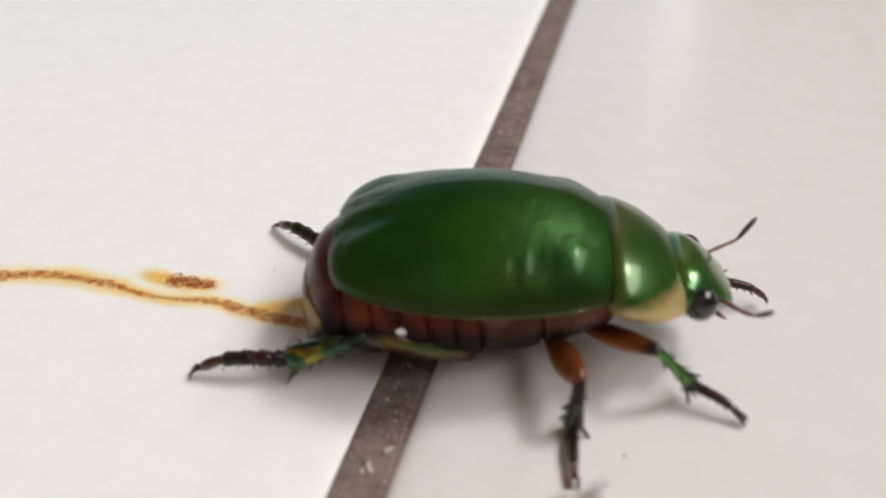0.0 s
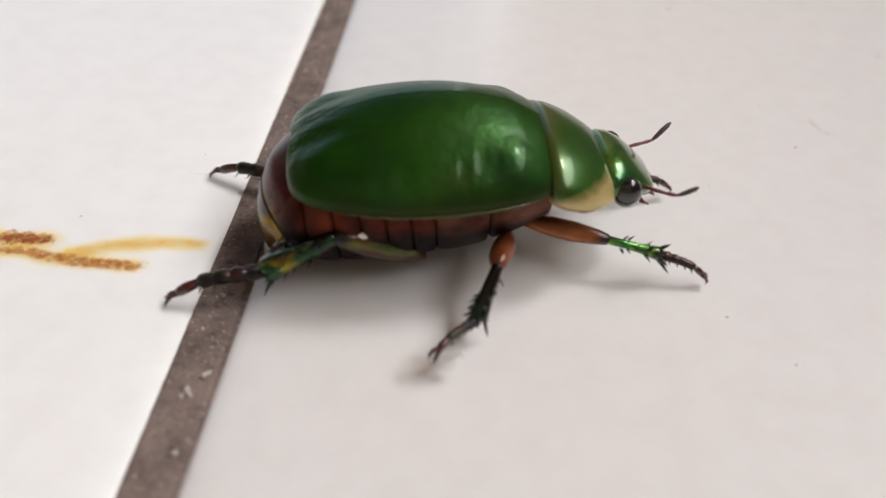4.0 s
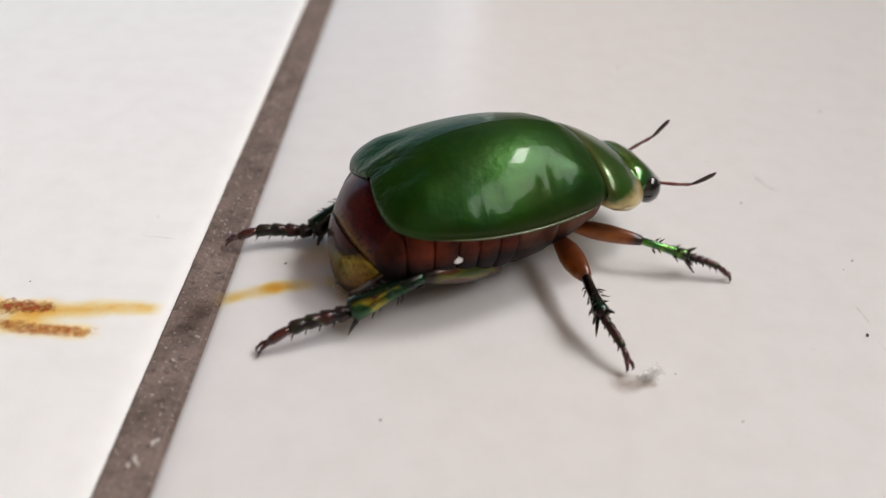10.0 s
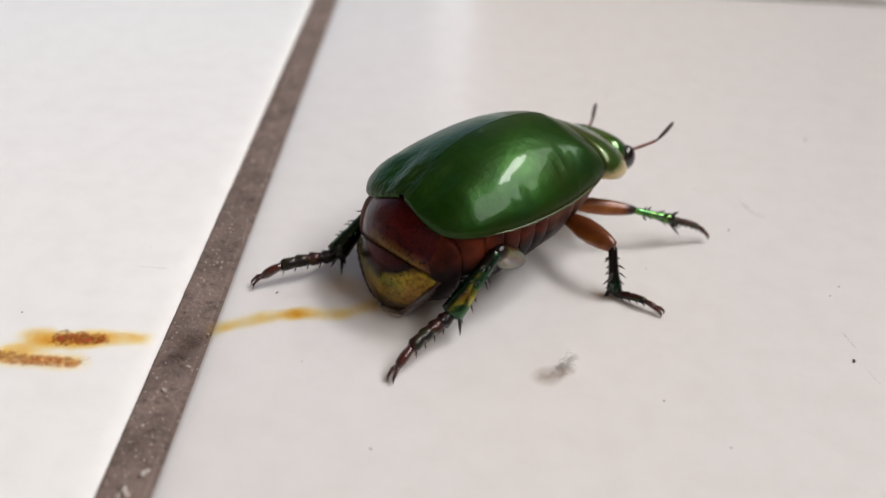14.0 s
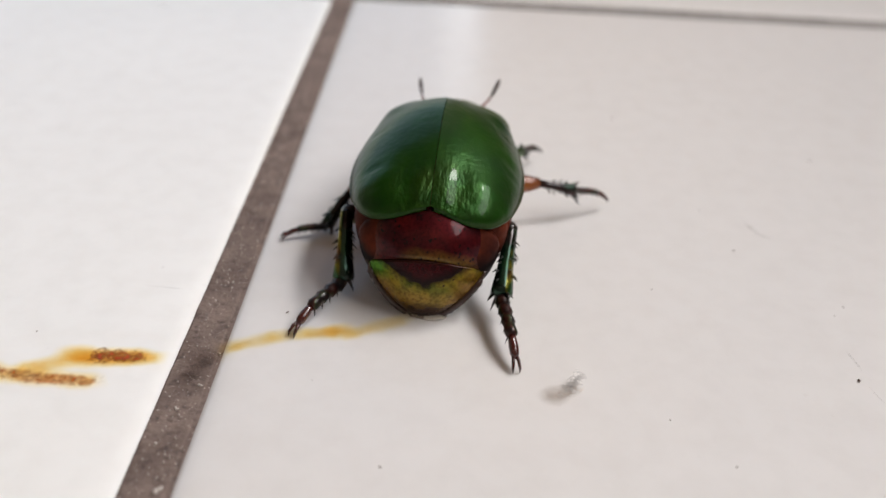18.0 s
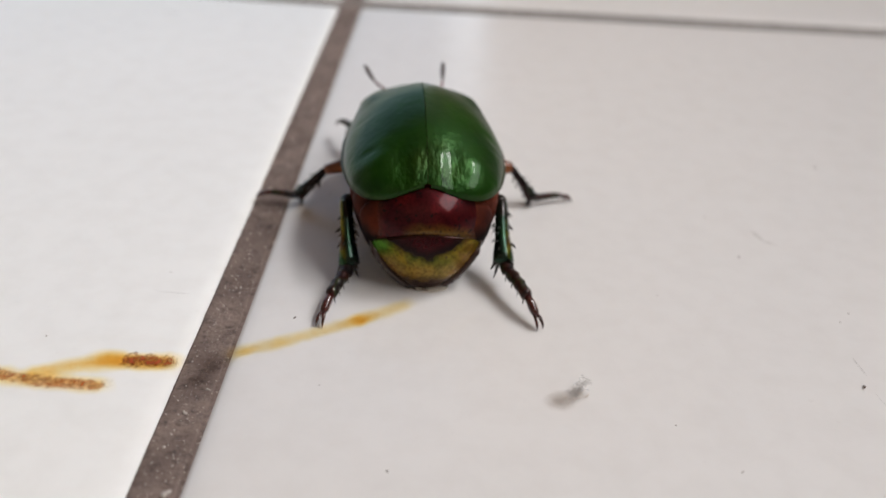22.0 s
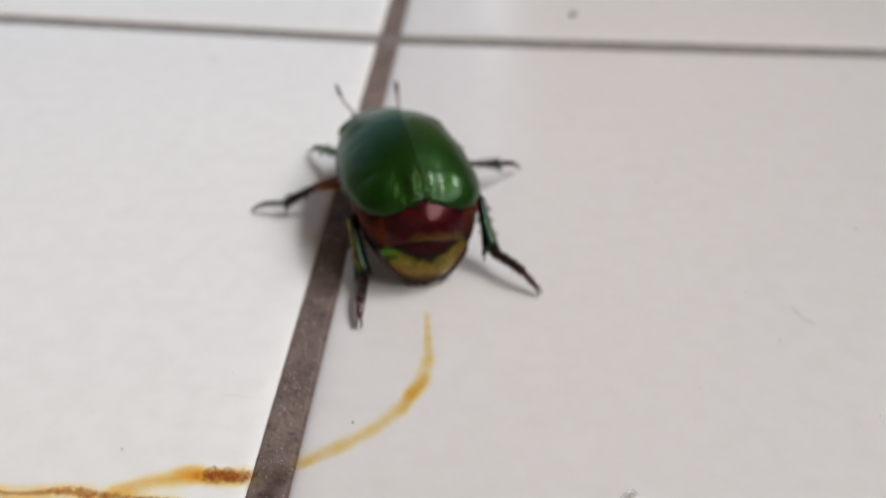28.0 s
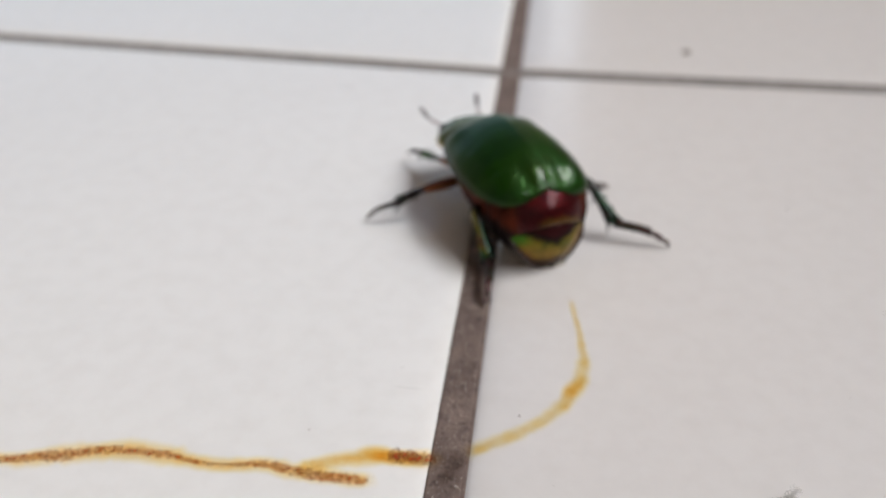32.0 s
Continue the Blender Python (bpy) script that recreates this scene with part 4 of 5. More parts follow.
def build_spill():
    film = make_spill("amber_film", (0.98, 0.87, 0.54), (0.25, 0.70, 0.50, 0.92), 0.25, 350, 1.4, 1.0, "liquid", ((0.93, 0.68, 0.30), 3.0, 0.1, 0.85))
    thick = make_spill("thick_amber", (0.97, 0.80, 0.40), (0.28, 0.70, 0.60, 0.95), 0.3, 900, 1.3, 1.8, "liquid", ((0.92, 0.70, 0.34), 2.4, 0.3, 0.95))
    pale = make_spill("pale_amber_film", (0.975, 0.89, 0.62), (0.25, 0.70, 0.55, 0.85), 0.25, 500, 1.3, 1.1, "liquid", ((0.94, 0.80, 0.52), 3.5, 0.0, 0.7))
    silt = make_spill("rust_brown_silt", (0.42, 0.090, 0.009), (0.60, 1.08, 0.0, 0.85), 0.5, 1900, 1.1, 1.0, "grains")
    brown = make_spill("rust_brown_grounds", (0.32, 0.050, 0.006), (0.62, 0.95, 0.0, 0.92), 0.5, 2000, 1.2, 1.0, "grains")
    thing = tagged(new("spill"), "wet amber and rust-brown trail smeared behind the beetle", "stain")
    main = [(-75, -95.5), (-60, -94.3), (-46, -93.2), (-39, -92.4), (-34.7, -91.4), (-30, -90.2), (-26, -90.2), (-21, -90.8), (-17, -90.3), (-12.6, -90.9), (-8, -90.9), (-7.2, -90.8)]
    upper = [(-14.5, -90.4), (-10.8, -89.1), (-8.4, -88.4), (-5.6, -88.1), (-3.3, -88.1)]
    bm = bmesh.new()
    streak(bm, main, [0.9, 1.0, 1.1, 1.1, 1.5, 1.6, 1.5, 1.1, 1.2, 1.2, 1.0, 0.5], 0.012, 21)
    streak(bm, upper, [1.0, 1.4, 1.3, 1.0, 0.8], 0.020, 29)
    part("film", bm, film, thing, "pale amber wet film, darker along the middle")
    bm = bmesh.new()
    streak(bm, main, [0.50, 0.54, 0.54, 0.62, 0.86, 0.65, 0.56, 0.30, 0.60, 0.80, 0.72, 0.15], 0.040, 61)
    part("sediment", bm, silt, thing, "rust-brown sediment in the smear")
    bm = bmesh.new()
    streak(bm, [(-2.4, -0.1), (-1.2, 0.0), (0.2, 0.05), (1.6, 0.0), (2.9, 0.1)], [0.7, 1.1, 1.0, 0.75, 0.5], 0.050, 65)
    clump = part("clump", bm, brown, thing, "rust-brown clump that creeps along the wet smear")
    bm = bmesh.new()
    streak(bm, [(-4.8, 0.3), (-3.2, 0.1), (-1.4, 0.0), (0.6, 0.0), (1.8, 0.1), (3.4, 0.2)], [0.7, 1.1, 1.3, 1.3, 1.1, 0.8], 0.034, 25)
    part("clump_film", bm, thick, clump, "thick amber liquid round the clump")
    damp = make_spill("damp_grout", (0.075, 0.036, 0.022), (0.3, 0.62, 0.14, 0.48), 0.6, 900, 1.5, 1.2)
    bm = bmesh.new()
    streak(bm, [(-3.4, -88.1), (-2.2, -87.7), (-1.0, -87.2), (0.02, -86.7)], [1.1, 1.3, 1.2, 0.9], -0.20, 71)
    streak(bm, [(-0.4, -87.2), (-1.3, -88.6), (-2.2, -89.9), (-3.1, -91.0)], [0.5, 0.8, 0.8, 0.5], -0.205, 75)
    part("damp_patch", bm, damp, thing, "damp brown patch across the joint")
    pieces = []
    for k, (t, a, b, wf) in enumerate(TRAIL):
        n = math.dist(a, b)
        line = [(-0.9, 0), (n * 0.33, 0.0), (n * 0.67, 0.0), (n + 0.9, 0)]
        bm = bmesh.new()
        streak(bm, line, [wf * 1.1, wf * 1.15, wf * 1.15, wf * 1.1], 0.022 + 0.002 * (k % 2), 80 + k)
        piece = part("wet_streak", bm, pale, thing, "pale amber wet streak")
        pieces.append(piece)
    bm = bmesh.new()
    streak(bm, [(-2.2, 0), (-0.7, 0.05), (0.6, 0), (1.9, -0.05)], [0.5, 0.95, 0.95, 0.5], 0.046, 131)
    drop = part("drop", bm, thick, thing, "thicker amber drop in the streak")
    return thing, clump, pieces, drop


def crumb(name, at, size, material, label, category, group, seed):
    """A rough little lump resting on the floor."""
    rnd = random.Random(seed)
    bm = bmesh.new()
    for k in range(3):
        bmesh.ops.create_icosphere(bm, subdivisions=1, radius=1.0,
                                   matrix=Matrix.Translation((rnd.uniform(-0.7, 0.7), rnd.uniform(-0.5, 0.5), 0.0)) @ Matrix.Diagonal((rnd.uniform(0.5, 1), rnd.uniform(0.4, 0.8), rnd.uniform(0.35, 0.6), 1)))
    low = min(v.co.z for v in bm.verts)
    turn = Matrix.Rotation(rnd.uniform(0, 6), 3, "Z")
    for v in bm.verts:
        v.co = turn @ ((v.co - Vector((0, 0, low))) * size * MM * rnd.uniform(0.85, 1.15))
    ob = part(name, bm, material, None)
    ob.location = Vector(at) * MM
    return tagged(ob, label, category, group)


def build_lint():
    """A wad of dusty brown-grey fluff with pale fibres standing up at one end."""
    rnd = random.Random(5)
    thing = tagged(new("lint"), "small tuft of grey lint with a brown patch", "lint")
    brown_patch = make_spill("soft_brown_patch", (0.40, 0.32, 0.25), (0.25, 0.75, 0.20, 0.44), 0.9, 1500, 1.2, 1.0)
    bm = bmesh.new()
    streak(bm, [(-2.7, -2.0), (-1.9, -1.4), (-1.0, -0.85), (-0.1, -0.5), (0.7, -0.5)], [0.7, 1.1, 1.0, 0.7, 0.4], 0.03, 151)
    part("brown_patch", bm, brown_patch, thing, "thin soft brown patch")
    for k in range(120):
        bm = bmesh.new()
        dusty = k < 30
        if dusty:                                # low and loose
            u = rnd.uniform(0, 1)
            c = Vector((-1.9 + 2.1 * u + rnd.gauss(0, 0.25), -1.35 + 0.9 * u + rnd.gauss(0, 0.25), rnd.uniform(0.06, 0.22)))
        else:                                    # a little flag that leans up
            u = rnd.random()
            c = Vector((-0.5 + 0.85 * u + rnd.gauss(0, 0.16), -0.45 + 0.7 * u + rnd.gauss(0, 0.18), 0.1 + rnd.uniform(0.4, 1.0) * u))
        a, r = rnd.uniform(0, math.tau), rnd.uniform(0.2, 0.55)
        d = Vector((math.cos(a), math.sin(a), rnd.uniform(-0.4, 0.4) * (0.2 if dusty else 1))) * r
        w = Vector((-d.y, d.x, 0.3 * r)) * rnd.uniform(-0.7, 0.7)
        pts = [c - d * 0.6, c - d * 0.25 + w * 0.6, c + w, c + d * 0.35 + w * 0.5, c + d * 0.6]
        for p in pts:
            p.z = max(p.z, 0.05)
        g = 0.7 if dusty else 1.0
        tube(bm, pts, [0.012 * g, 0.021 * g, 0.024 * g, 0.021 * g, 0.012 * g], 5)
        part("fibre", bm, DUSTY if dusty else FUZZ, thing)
    return thing


joint_strip("grout_long", True, -170, 120, "rough grey-brown grout joint between tiles")
joint_strip("grout_cross", False, -150, 150, "thin grey-brown grout joint between tiles")
spill, clump, pieces, drop = build_spill()
lint = build_lint()
for k, (x, y, size) in enumerate(((47.15, -86.6, 0.34), (3.76, -81.9, 0.22), (55.2, -49.7, 0.28), (42.1, -69.1, 0.18), (34.8, -41.2, 0.30),
                                  (12.5, -97.6, 0.2), (35.7, -95.9, 0.2), (3.58, -61.4, 0.2), (28.6, 13.3, 1.7), (49.3, -77.1, 0.2), (48.1, -78.4, 0.16), (32.1, -91.8, 0.16), (-14.3, -85.9, 0.2), (6.9, -89.7, 0.12), (40.5, -62.0, 0.2), (33.5, -76.0, 0.12), (-7.6, -76.6, 0.14))):
    crumb("crumb", (x, y, 0), size * 0.5, CRUMB if k in (0, 1, 3) else GREYCRUMB, "tiny dark crumb on the white tile" if k in (0, 1, 3) else "tiny grey speck of grit on the white tile",
          "crumb", "crumbs on the tiles", k)
for k, (x, y, size) in enumerate(((-1.79, -101.7, 0.3), (-2.05, -102.1, 0.22), (-1.5, -102.0, 0.2), (-0.95, -100.3, 0.32), (-1.9, -93.0, 0.18), (-2.3, -96.2, 0.16), (-0.9, -90.5, 0.16), (-1.1, -106.3, 0.24))):
    crumb("sand_grain", (x, y, -0.34), size, SAND, "pale sand grain set in the grout joint", "grain", "sand grains in the joint", 40 + k)
scratch_mat = make_spill("grey_scratch", (0.42, 0.39, 0.37), (0.38, 0.65, 0.03, 0.22), 0.5, 1600, 0.9, 1.0)
for k, (line, w, label) in enumerate((([(44.4, -63.4), (44.8, -64.8), (45.3, -66.0), (46.6, -66.9)], 0.30, "faint grey scuff on the glazed tile"),
                                     ([(47.4, -82.6), (47.7, -84.2), (47.9, -85.6)], 0.14, "thin grey scratch on the glazed tile"),
                                     ([(47.7, -87.0), (48.0, -88.2), (48.3, -89.2)], 0.10, "thin grey scratch on the glazed tile"),
                                     ([(-28.9, -7.6), (-27.0, -8.6), (-24.8, -9.7)], 0.35, "faint grey scuff on the glazed tile"),
                                     ([(-8.4, -79.2), (-6.6, -79.4), (-4.6, -79.5)], 0.10, "hair-thin grey scratch on the glazed tile"))):
    bm = bmesh.new()
    streak(bm, line, [w * 0.6] + [w] * (len(line) - 2) + [w * 0.5], 0.010, 160 + k)
    tagged(part("scratch", bm, scratch_mat, None), label, "scratch", "scratches on the tiles")
rnd = random.Random(8)
bm = bmesh.new()
for k in range(1500):
    x, y, r = rnd.uniform(-3.2, -0.15), rnd.uniform(-125, 20), 0.028 + 0.06 * rnd.random() ** 3
    bmesh.ops.create_icosphere(bm, subdivisions=1, radius=r * MM, matrix=Matrix.Translation((x * MM, y * MM, -0.30 * MM)))
tagged(part("fine_sand", bm, SAND, None), "fine pale sand specks in the grout", "sand", kind="stuff")

floor = build_floor()

# ---------------------------------------------------------------- what moves
# the beetle's way: seconds, x, y of the tail tip in mm, heading, pitch and roll in degrees
BODY = [
    (0, -9.30, -91.24, 10.8, 0.3, -2.0),
    (1, -8.77, -90.49, 11.3, 1.5, -1.5),
    (2, -7.49, -90.38, 17.7, -0.5, 0.5),
    (3, -3.10, -88.39, 11.4, 2.1, 0.7),
    (4, -0.08, -87.42, 8.6, 2.2, -0.2),
    (7, 3.94, -85.77, 27.2, 0.2, -1.4),
    (8, 6.30, -86.05, 40.3, 1.6, -0.8),
    (9, 6.90, -84.39, 26.6, 1.9, -2.1),
    (10, 7.93, -84.27, 25.7, 0.0, 0.2),
    (11, 10.52, -84.36, 36.2, -0.6, -1.7),
    (12, 10.65, -83.71, 39.8, 3.0, -3.1),
    (13, 11.19, -82.94, 34.6, 1.2, -1.0),
    (14, 12.01, -83.27, 43.2, 2.2, -4.1),
    (15.2, 12.9, -83.2, 57, 1, -3),
    (16.5, 14.2, -82.9, 74, 1.2, 0),
    (17, 14.5, -82.68, 82.3, 1.5, 0.5),
]
BODY += [
    (18, 14.33, -81.88, 86.7, 3.4, 0.8),
    (19, 14.42, -80.66, 84.8, 1.4, -1.3),
    (20, 14.08, -79.62, 88.5, 4.0, 0.5),
    (21, 13.85, -77.91, 91.1, 4.2, 0.2),
    (22, 13.89, -77.33, 95.6, 3.8, 0.1),
    (23, 13.28, -76.79, 93.3, 4.4, 0.2),
    (23.5, 10.7, -72.3, 89.5, 3.5, 1.0),
    (24, 10.15, -71.21, 87.6, 2.8, 1.4),
    (24.5, 10.05, -71.02, 90.0, 1.6, 1.0),
    (26.5, 8.80, -66.61, 94.5, 1.4, 1.0),
    (27, 9.47, -65.33, 98.2, 2.8, -0.3),
    (28, 8.63, -63.19, 107.0, 2.4, 2.3),
    (29, 7.35, -61.70, 110, 0.0, 1.0),
    (30, 7.30, -61.40, 112, 0.5, 0.5),
    (31, 5.98, -57.30, 121.6, 3.5, 1.5),
    (32, 6.18, -57.80, 118.6, 3.0, 0.3),
]
# feet in the beetle's space, mm: seconds, ahead, to the left
FEET = {}
FEET[("front", -1)] = [(0, 27.6, -7.6), (1, 28.7, -8.5), (2, 25.6, -11.0), (3, 26.0, -11.3), (4, 31.4, -6.2), (7, 32.2, -7.2), (8, 31.6, -9.4, 1.2), (9, 31.2, -7.2), (10, 29.0, -10.1), (11, 30.5, -9.9), (12, 30.8, -9.5), (13, 31.1, -7.8), (14, 28.9, -10.4), (17, 33.8, -10.1), (19, 28.6, -10.8), (20, 25.3, -10.3), (24, 28.7, -8.3), (24.5, 26.5, -10.0)]
# some rows add a height for a lifted foot and how far the foot points ahead
FEET[("middle", -1)] = [(0, 17.1, -13.0, 0, -0.12), (0.5, 16.0, -15.1, 0, 0.0), (1, 10.8, -10.6, 2.5, -0.5), (1.5, 10.6, -11.5, 1.0, -0.4), (2, 18.1, -14.4, 0, -0.1), (2.5, 13.3, -12.5, 0, -0.1), (3, 12.1, -13.6, 2.5, -0.4), (3.5, 10.5, -11.2, 1.0, -0.4), (4, 10.8, -13.3, 1.0, -0.4), (7, 11.0, -12.4, 0, 0.0), (7.5, 10.5, -13.6, 0, 0.0), (8, 15.9, -15.9), (8.5, 9.3, -13.3, 0, 0.0)]
FEET[("middle", -1)] += [(9, 15.6, -16.0), (9.5, 10.3, -13.1, 0, 0.1), (10, 15.5, -16.6, 0, 0.2), (10.5, 8.6, -15.2, 0, 0.1), (11, 11.2, -14.5), (11.5, 20.5, -14.7, 0.8), (12, 15.8, -16.0), (12.5, 13.6, -14.3), (13, 10.7, -13.8, 0, 0.05), (13.5, 16.8, -15.5), (14, 16.6, -14.2), (17, 17.8, -16.8), (17.5, 12.3, -16.6), (18, 21.0, -17.4), (18.5, 18.7, -16.6)]
FEET[("middle", -1)] += [(19, 14.7, -16.1), (19.5, 10.7, -14.2), (20, 19.6, -15.7), (21, 20.3, -17.4), (22, 15.8, -15.3), (23, 17.4, -17.0), (24, 21.9, -17.2), (24.5, 16.9, -16.4), (26.5, 14.0, -15.6), (27, 17.3, -15.2), (28, 19.8, -16.7), (29, 18.3, -14.6), (30, 14.4, -15.3), (31, 16.5, -15.5)]
FEET[("hind", -1)] = [(0, -7.0, -5.2), (1, -4.9, -7.7), (2, -6.5, -6.1), (3, -6.8, -5.5), (4, -6.3, -6.4), (7, -5.7, -5.2), (8, -7.7, -3.3), (9, -7.5, -5.3), (10, -7.5, -5.4), (11, -7.4, -3.6), (12, -7.1, -6.2), (13, -5.6, -6.1), (14, -4.8, -6.8), (17, -6.6, -6.1), (18, -5.6, -7.6), (19, -7.1, -5.4), (20, -6.1, -7.7), (21, -3.9, -11.8), (22, -5.4, -8.9), (23, -6.3, -7.9), (24, -4.1, -9.4), (24.5, -5.3, -7.6), (26.5, -3.9, -8.5), (27, -3.4, -9.3), (28, -4.0, -10.7), (29, -5.0, -9.2), (30, -4.2, -9.5), (31, -4.1, -10.9), (32, -1.3, -14.6)]
FEET[("hind", 1)] = [(0, -5.2, 11.7), (1, -4.5, 10.7), (2, -3.2, 9.8), (3, -6.6, 8.8), (4, -5.1, 8.7), (7, -6.5, 6.8), (8, -0.6, 15.7), (9, -6.0, 7.0), (10, -6.6, 7.9), (11, -5.7, 8.8), (12, -5.2, 9.6), (13, -6.2, 8.0), (14, -6.3, 8.5), (17, -4.9, 9.5), (18, -3.8, 9.6), (19, -4.7, 8.8), (20, -5.6, 9.0), (21, -4.9, 10.3), (22, -4.9, 8.6), (23, -5.9, 7.6), (24, -4.7, 10.4), (24.5, -5.2, 8.5), (26.5, -3.9, 8.7), (27, -5.1, 8.9), (28, -4.9, 7.7), (29, -5.4, 6.6), (30, -3.6, 7.4), (31, -4.2, 9.0), (32, -3.9, 9.6)]
FEET[("middle", 1)] = [(17, 17.1, 15.8), (18, 9.8, 13.6), (19, 12.1, 14.5), (20, 15.6, 15.4), (21, 16.2, 15.5), (22, 16.1, 15.7), (23, 15.0, 15.2), (24, 15.7, 15.8), (24.5, 12.7, 15.2), (26.5, 19.3, 17.2), (27, 19.0, 16.9), (28, 18.1, 15.9), (29, 16.9, 16.6), (30, 16.7, 16.0), (31, 17.6, 16.0), (32, 17.4, 16.3)]
FEET[("front", 1)] = [(0, 32.1, 3.7), (22, 33.9, 10.1), (28, 29.9, 8.0), (29, 27.1, 9.5), (30, 35.1, 7.6), (31, 28.0, 7.1), (32, 32.7, 6.3)]
# feelers: seconds and the way from base to tip in the beetle's space
FEELERS = {
    1: [(0, 0.81, 0.52, 0.27), (1, 0.73, 0.65, 0.21), (2, 0.56, 0.78, 0.28), (3, 0.91, 0.11, 0.39), (4, 0.87, 0.48, 0.11), (7, 0.93, 0.31, 0.21), (8, 0.91, 0.25, 0.32), (9, 0.92, 0.02, 0.4), (10, 0.73, -0.23, 0.64), (11, 0.92, 0.3, 0.27), (12, 0.89, 0.23, 0.4), (13, 0.89, 0.05, 0.46), (14, 0.84, 0.46, 0.27), (17, 0.94, 0.3, 0.15), (18, 0.93, 0.3, 0.23), (19, 0.99, -0.07, 0.09), (20, 0.86, 0.41, 0.31), (21, 0.83, 0.32, 0.46), (22, 0.68, 0.63, 0.37), (23, 0.85, 0.46, 0.25), (24, 0.93, 0.26, 0.26), (27, 0.62, 0.53, 0.58), (28, 0.44, 0.52, 0.73), (29, 0.39, 0.67, 0.63), (30, 0.69, 0.39, 0.61), (31, 0.61, 0.66, 0.45), (32, 0.87, 0.43, 0.24)],
    -1: [(0, 0.45, -0.78, 0.44), (1, 0.37, -0.6, 0.71), (2, 0.47, -0.4, 0.79), (3, 0.45, -0.8, 0.39), (4, 0.55, -0.73, 0.41), (7, 0.7, -0.52, 0.49), (8, 0.68, -0.54, 0.5), (9, 0.79, -0.46, 0.42), (10, 0.78, -0.52, 0.34), (11, 0.68, -0.57, 0.45), (12, 0.68, -0.57, 0.46), (13, 0.7, -0.61, 0.38), (14, 0.79, -0.43, 0.43), (17, 0.84, -0.45, 0.29), (18, 0.81, -0.44, 0.39), (19, 0.52, -0.82, 0.23), (20, 0.86, -0.34, 0.38), (21, 0.76, -0.54, 0.37), (22, 0.91, -0.09, 0.41), (23, 0.85, -0.49, 0.19), (24, 0.75, -0.47, 0.46), (27, 0.85, -0.24, 0.47), (28, 0.82, -0.06, 0.57), (31, 0.77, 0, 0.63), (32, 0.88, -0.2, 0.43)],
}
REST = {("front", -1): (29, -9), ("front", 1): (29, 9.5), ("middle", -1): (16, -14.5), ("middle", 1): (15, 15.5),
        ("hind", -1): (-5.5, -7.5), ("hind", 1): (-5.5, 8)}


def seg_pose(a, b, up):
    """A pose at a with +x toward b and +z near up."""
    x = (b - a).normalized()
    y = up.cross(x).normalized()
    z = x.cross(y)
    m = Matrix((x, y, z)).transposed().to_4x4()
    m.translation = a
    return m


def solve_leg(L, side, tip, ahead):
    """Poses of thigh, shin and foot that bring the claw to tip (mm, beetle's space)."""
    hip = Vector((L["hip"][0], L["hip"][1] * side, L["hip"][2]))
    away = Vector((tip.x - hip.x, tip.y - hip.y, 0))
    away.normalize()
    foot = L["foot"]
    hind, middle = L["hip"][0] < 12, 12 < L["hip"][0] < 18
    out = away.copy()
    if middle:                                   # the foot points a little forward of the leg, or back while it swings
        out = (away + Vector((ahead, 0, 0))).normalized()
    if hind:                                     # the shin keeps close to the belly, the foot splays out
        sway = max(min((abs(tip.y) - 5.8 - 0.32 * (abs(tip.y) - 7.0)) / foot, 0.75), -0.3)
        out = Vector((-math.sqrt(1 - sway * sway), side * sway, 0))
    if hind:
        rises = (0.25, 0.15, 0.05, 0.4, 0.6, 0.8) if side < 0 else (0.13, 0.2, 0.05, 0.3, 0.45, 0.6, 0.8)
    elif middle:
        rises = (0.15, 0.25, 0.05, 0.4, 0.6)
    else:
        rises = (0.42, 0.5, 0.34, 0.25, 0.15, 0.05, 0.6)
    for rise in rises:
        ankle = tip - out * foot * math.cos(rise) + Vector((0, 0, foot * math.sin(rise)))
        if abs(L["thigh"] - L["shin"]) + 0.6 < (ankle - hip).length < L["thigh"] + L["shin"] - 0.05:
            break
    d = ankle - hip
    reach = min(d.length, L["thigh"] + L["shin"] - 0.05)
    if d.length > reach:
        ankle = hip + d.normalized() * reach
    along = d.normalized()
    p = (L["thigh"] ** 2 - L["shin"] ** 2 + reach * reach) / (2 * reach)
    q = math.sqrt(max(L["thigh"] ** 2 - p * p, 0.0))
    bend = Vector((L["bend"][0], L["bend"][1] * side, L["bend"][2]))
    bend = (bend - bend.dot(along) * along).normalized()
    knee = hip + along * p + bend * q
    if (tip - ankle).length < 0.1:
        tip = ankle + out * foot
    up = Vector((0, 0, 1))
    mats = [seg_pose(a * MM, b * MM, up + 0.01 * away) for a, b in ((hip, knee), (knee, ankle), (ankle, tip))]
    return mats


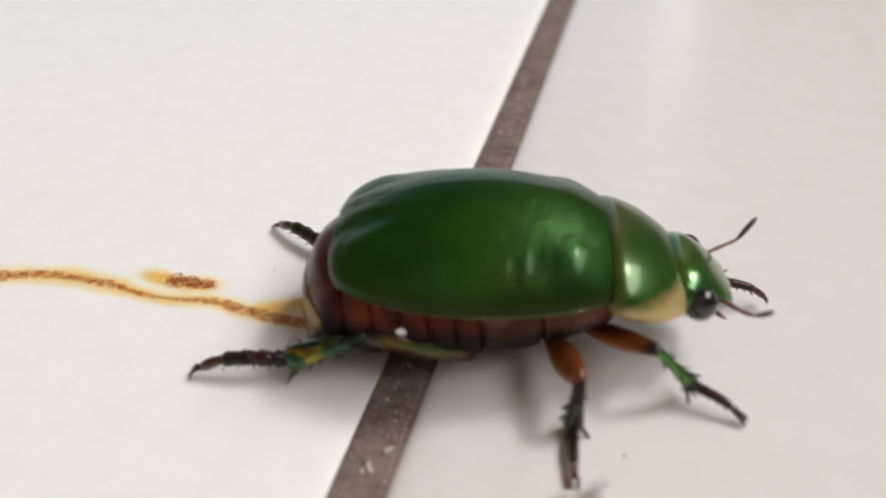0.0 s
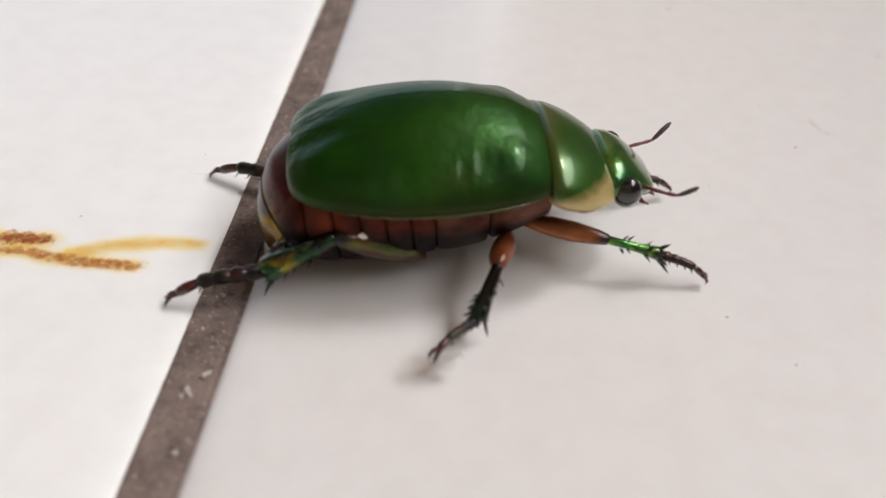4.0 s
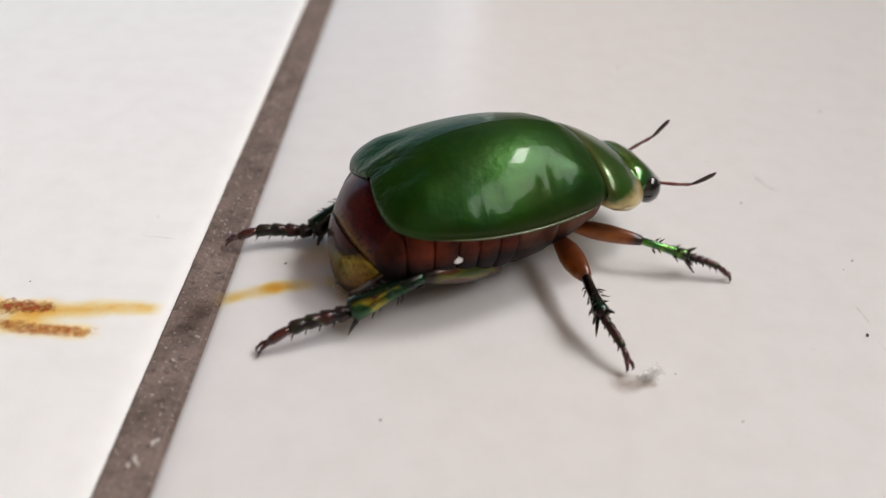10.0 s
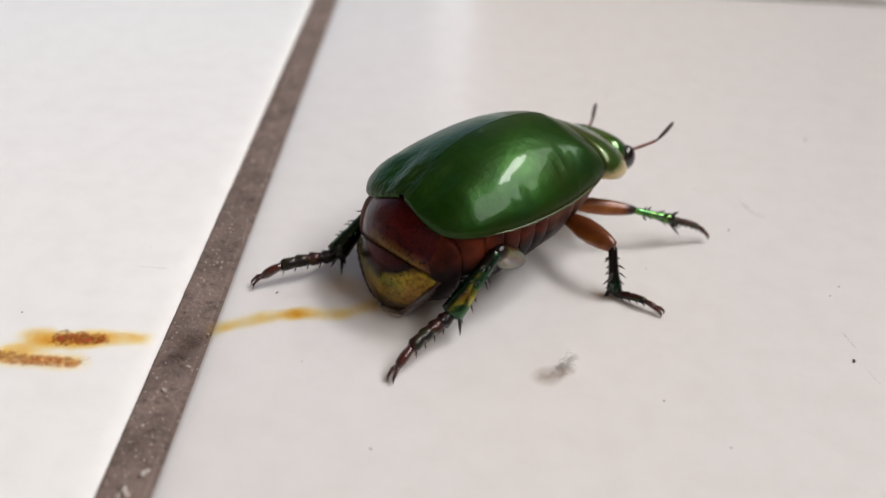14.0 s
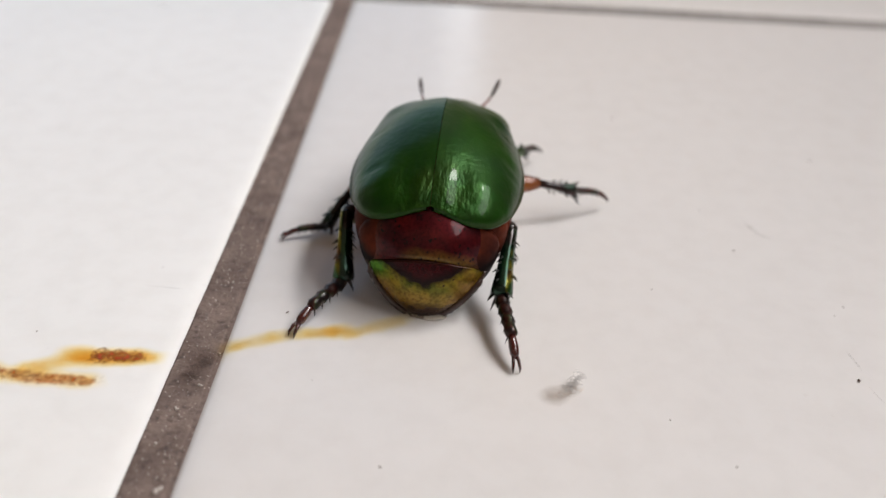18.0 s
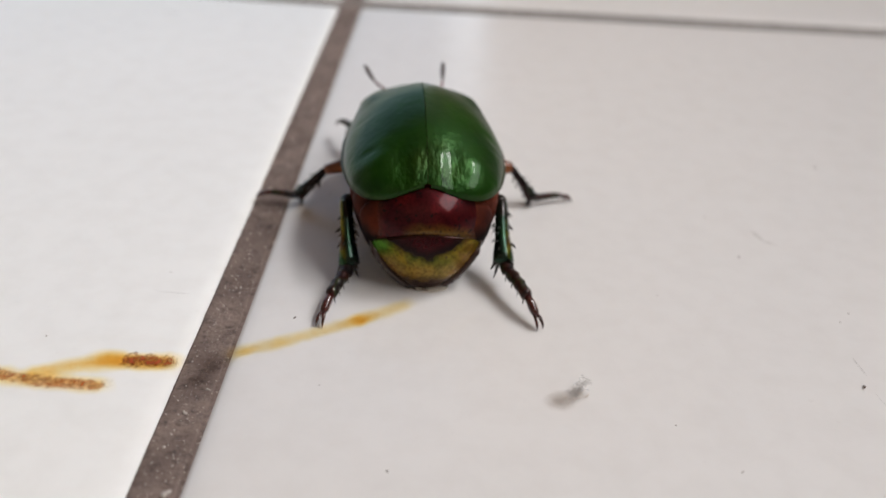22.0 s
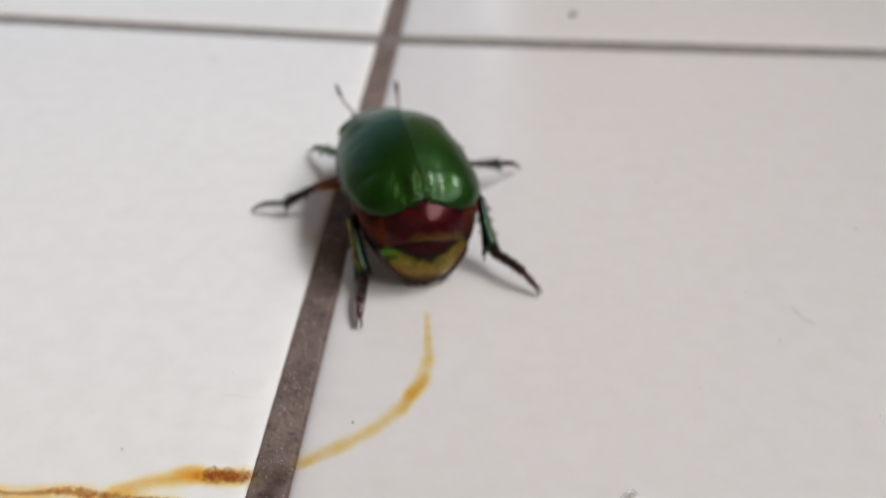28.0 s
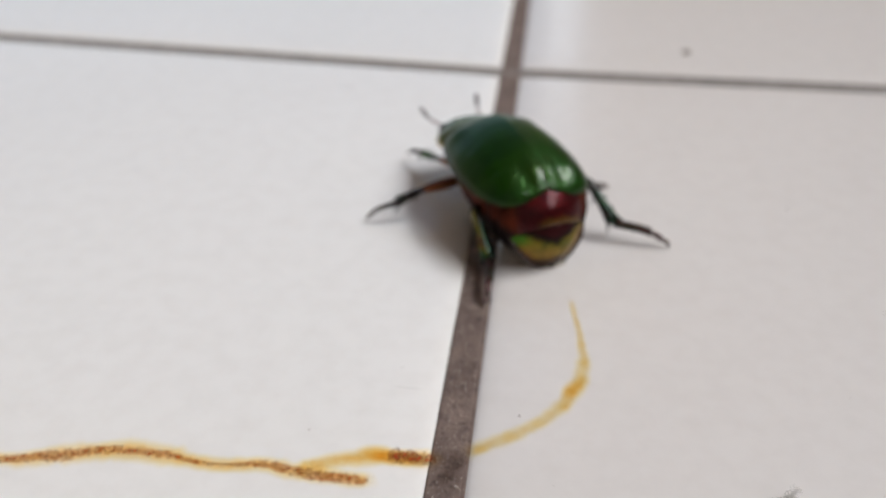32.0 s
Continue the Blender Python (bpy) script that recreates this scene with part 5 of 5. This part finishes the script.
def foot_track(key):
    """The foot's rows (seconds, ahead, left, height, bias) with a swing of the leg between two stances."""
    rows = FEET.get(key, [])
    if not rows or rows[0][0] > 0:
        rows = [(0.0, *REST[key])] + rows
    rows = [(*r, *(0.0, 0.25)[len(r) - 3:]) for r in rows]
    full = []
    for (ta, xa, ya, za, ba), (tb, xb, yb, zb, bb) in zip(rows, rows[1:] + [(32.6, *rows[-1][1:])]):
        full.append((ta, xa, ya, za, ba))
        n = int(round(tb - ta + 0.01)) if tb - ta > 0.55 else 0     # no step between rows half a second apart
        for k in range(n):
            u0, u1 = (k + 0.35) / n, (k + 0.7) / n
            out = 1.0 if key[1] > 0 else -1.0
            sx, lift = (1.3, 1.2) if key[0] == "hind" else (2.6, 2.2)
            full.append((ta + (tb - ta) * u0, xa + (xb - xa) * u0 - sx, ya + (yb - ya) * u0, 0.25, ba + (bb - ba) * u0))
            full.append((ta + (tb - ta) * u1, xa + (xb - xa) * u1 + sx, ya + (yb - ya) * u1 + 0.55 * lift * out, lift, ba + (bb - ba) * u1))
            if k < n - 1:
                u = (k + 1) / n
                full.append((ta + (tb - ta) * u, xa + (xb - xa) * u, ya + (yb - ya) * u, 0.0, ba + (bb - ba) * u))
    return full


def motions():
    times = [k * 0.1 for k in range(321)]
    cols = [[(r[0], r[k]) for r in BODY] for k in (1, 2, 3, 4, 5)]
    rows = []
    for t in times[::2]:
        x, y, a, pitch, roll = [curve(c, t) for c in cols]
        rows.append((t, pose(x * MM, y * MM, 0, roll, -pitch, a)))
    walk(beetle, rows)

    def onto_floor(t, x, y, z):
        """A point given ahead and to the left on the floor, in the tilted beetle's space."""
        bx, by, a, pitch, roll = [curve(c, t) for c in cols]
        level = pose(bx * MM, by * MM, 0, 0, 0, a) @ Vector((x * MM, y * MM, z * MM))
        return (pose(bx * MM, by * MM, 0, roll, -pitch, a).inverted() @ level) / MM
    for key, leg in legs.items():
        track = foot_track(key)
        cols3 = [[(r[0], r[k]) for r in track] for k in (1, 2, 3, 4)]
        thigh, shin, foot = [], [], []
        for t in times:
            x, y, z, ahead = [curve(c, t) for c in cols3]
            a, b, c = solve_leg(leg["L"], leg["side"], onto_floor(t, x, y, max(z, 0.0) + 0.12), ahead)
            inv = a.inverted()
            thigh.append((t, a))
            shin.append((t, inv @ b))
            foot.append((t, inv @ c))
        walk(leg["thigh"], thigh)
        walk(leg["shin"], shin)
        walk(leg["spines"], shin)
        walk(leg["foot"], foot)
        walk(leg["barbs"], foot)
        walk(leg["claw"], foot)
    walk(clump, [(t, pose(x * MM, y * MM, 0)) for t, x, y in ((0, -19.8, -88.7), (1, -18.6, -88.9), (2, -17.9, -88.9), (4, -17.2, -88.9), (9, -14.6, -88.8), (13, -10.0, -88.6),
                                                             (19, -7.2, -88.2), (23, -5.6, -88.1), (26.5, -5.3, -88.1), (32, -5.1, -88.0))])
    # each wet piece rides under the tail until it is laid down
    dragged = {pieces[k]: v for k, v in DRAGGED.items()}
    for (when, a, b, _), piece in zip(TRAIL, pieces):
        turn = math.degrees(math.atan2(b[1] - a[1], b[0] - a[0]))
        laid = pose(a[0] * MM, a[1] * MM, 0, 0, 0, turn)
        rows = []
        for t in times[::5]:
            if t >= when:
                break
            x, y, h = [curve(c, t) for c in cols[:3]]
            c, n = radians(h), 3.5 + min(0.6 * (when - t), 6.5)
            rows.append((t, pose((x + n * math.cos(c)) * MM, (y + n * math.sin(c)) * MM, 0, 0, 0, h)))
        rows.append((when + 0.3, laid))
        if piece in dragged:
            for t1, p, q in dragged[piece]:
                rows += [(t1 - (0.7 if t1 > 23 else 2.5), rows[-1][1]), (t1, pose(p[0] * MM, p[1] * MM, 0, 0, 0, math.degrees(math.atan2(q[1] - p[1], q[0] - p[0]))))]
        rows.append((32.0, rows[-1][1]))
        walk(piece, rows)
    early = []
    for t in (0.0, 2.0, 4.0, 6.0, 7.5, 8.2):
        x, y, h = [curve(c, t) for c in cols[:3]]
        early.append((t, pose((x + 4 * math.cos(radians(h))) * MM, (y + 4 * math.sin(radians(h))) * MM, 0, 0, 0, h)))
    walk(drop, early + [(t, pose(x * MM, y * MM, 0, 0, 0, h)) for t, x, y, h in DROP])
    # the lint clings to the right middle foot at first, then stays where it is shed
    track = foot_track(("middle", -1))
    rows = []
    for t in times[:107:2]:
        fx, fy, fz = [curve([(r[0], r[k]) for r in track], t) for k in (1, 2, 3)]
        x, y, h = [curve(c, t) for c in cols[:3]]
        at = pose(x * MM, y * MM, 0, 0, 0, h) @ Vector((fx * MM, fy * MM, max(fz, 0) * MM))
        rows.append((t, pose(at.x + 0.0013, at.y + 0.0001, at.z, 0, 0, -25 * min(t, 4) / 4 + 6 * (t > 6))))
    walk(lint, rows + [(11.2, pose(0.0258, -0.0887, 0)), (32.0, pose(0.0258, -0.0887, 0))])
    for side, stem in zip((-1, 1), antennae):
        base, rest = stem.location.copy(), Vector((3.46, side * 2.08, 2.38)).normalized()
        aim = [[(r[0], r[k]) for r in FEELERS[side]] for k in (1, 2, 3)]
        sway = []
        for t in times[::2]:
            way = Vector([curve(c, t) for c in aim]) + 0.03 * Vector((0, math.sin(5.1 * t + side), math.sin(4.3 * t + 2 * side)))
            m = rest.rotation_difference(way.normalized()).to_matrix().to_4x4()
            m.translation = base
            sway.append((t, m))
        walk(stem, sway)


motions()
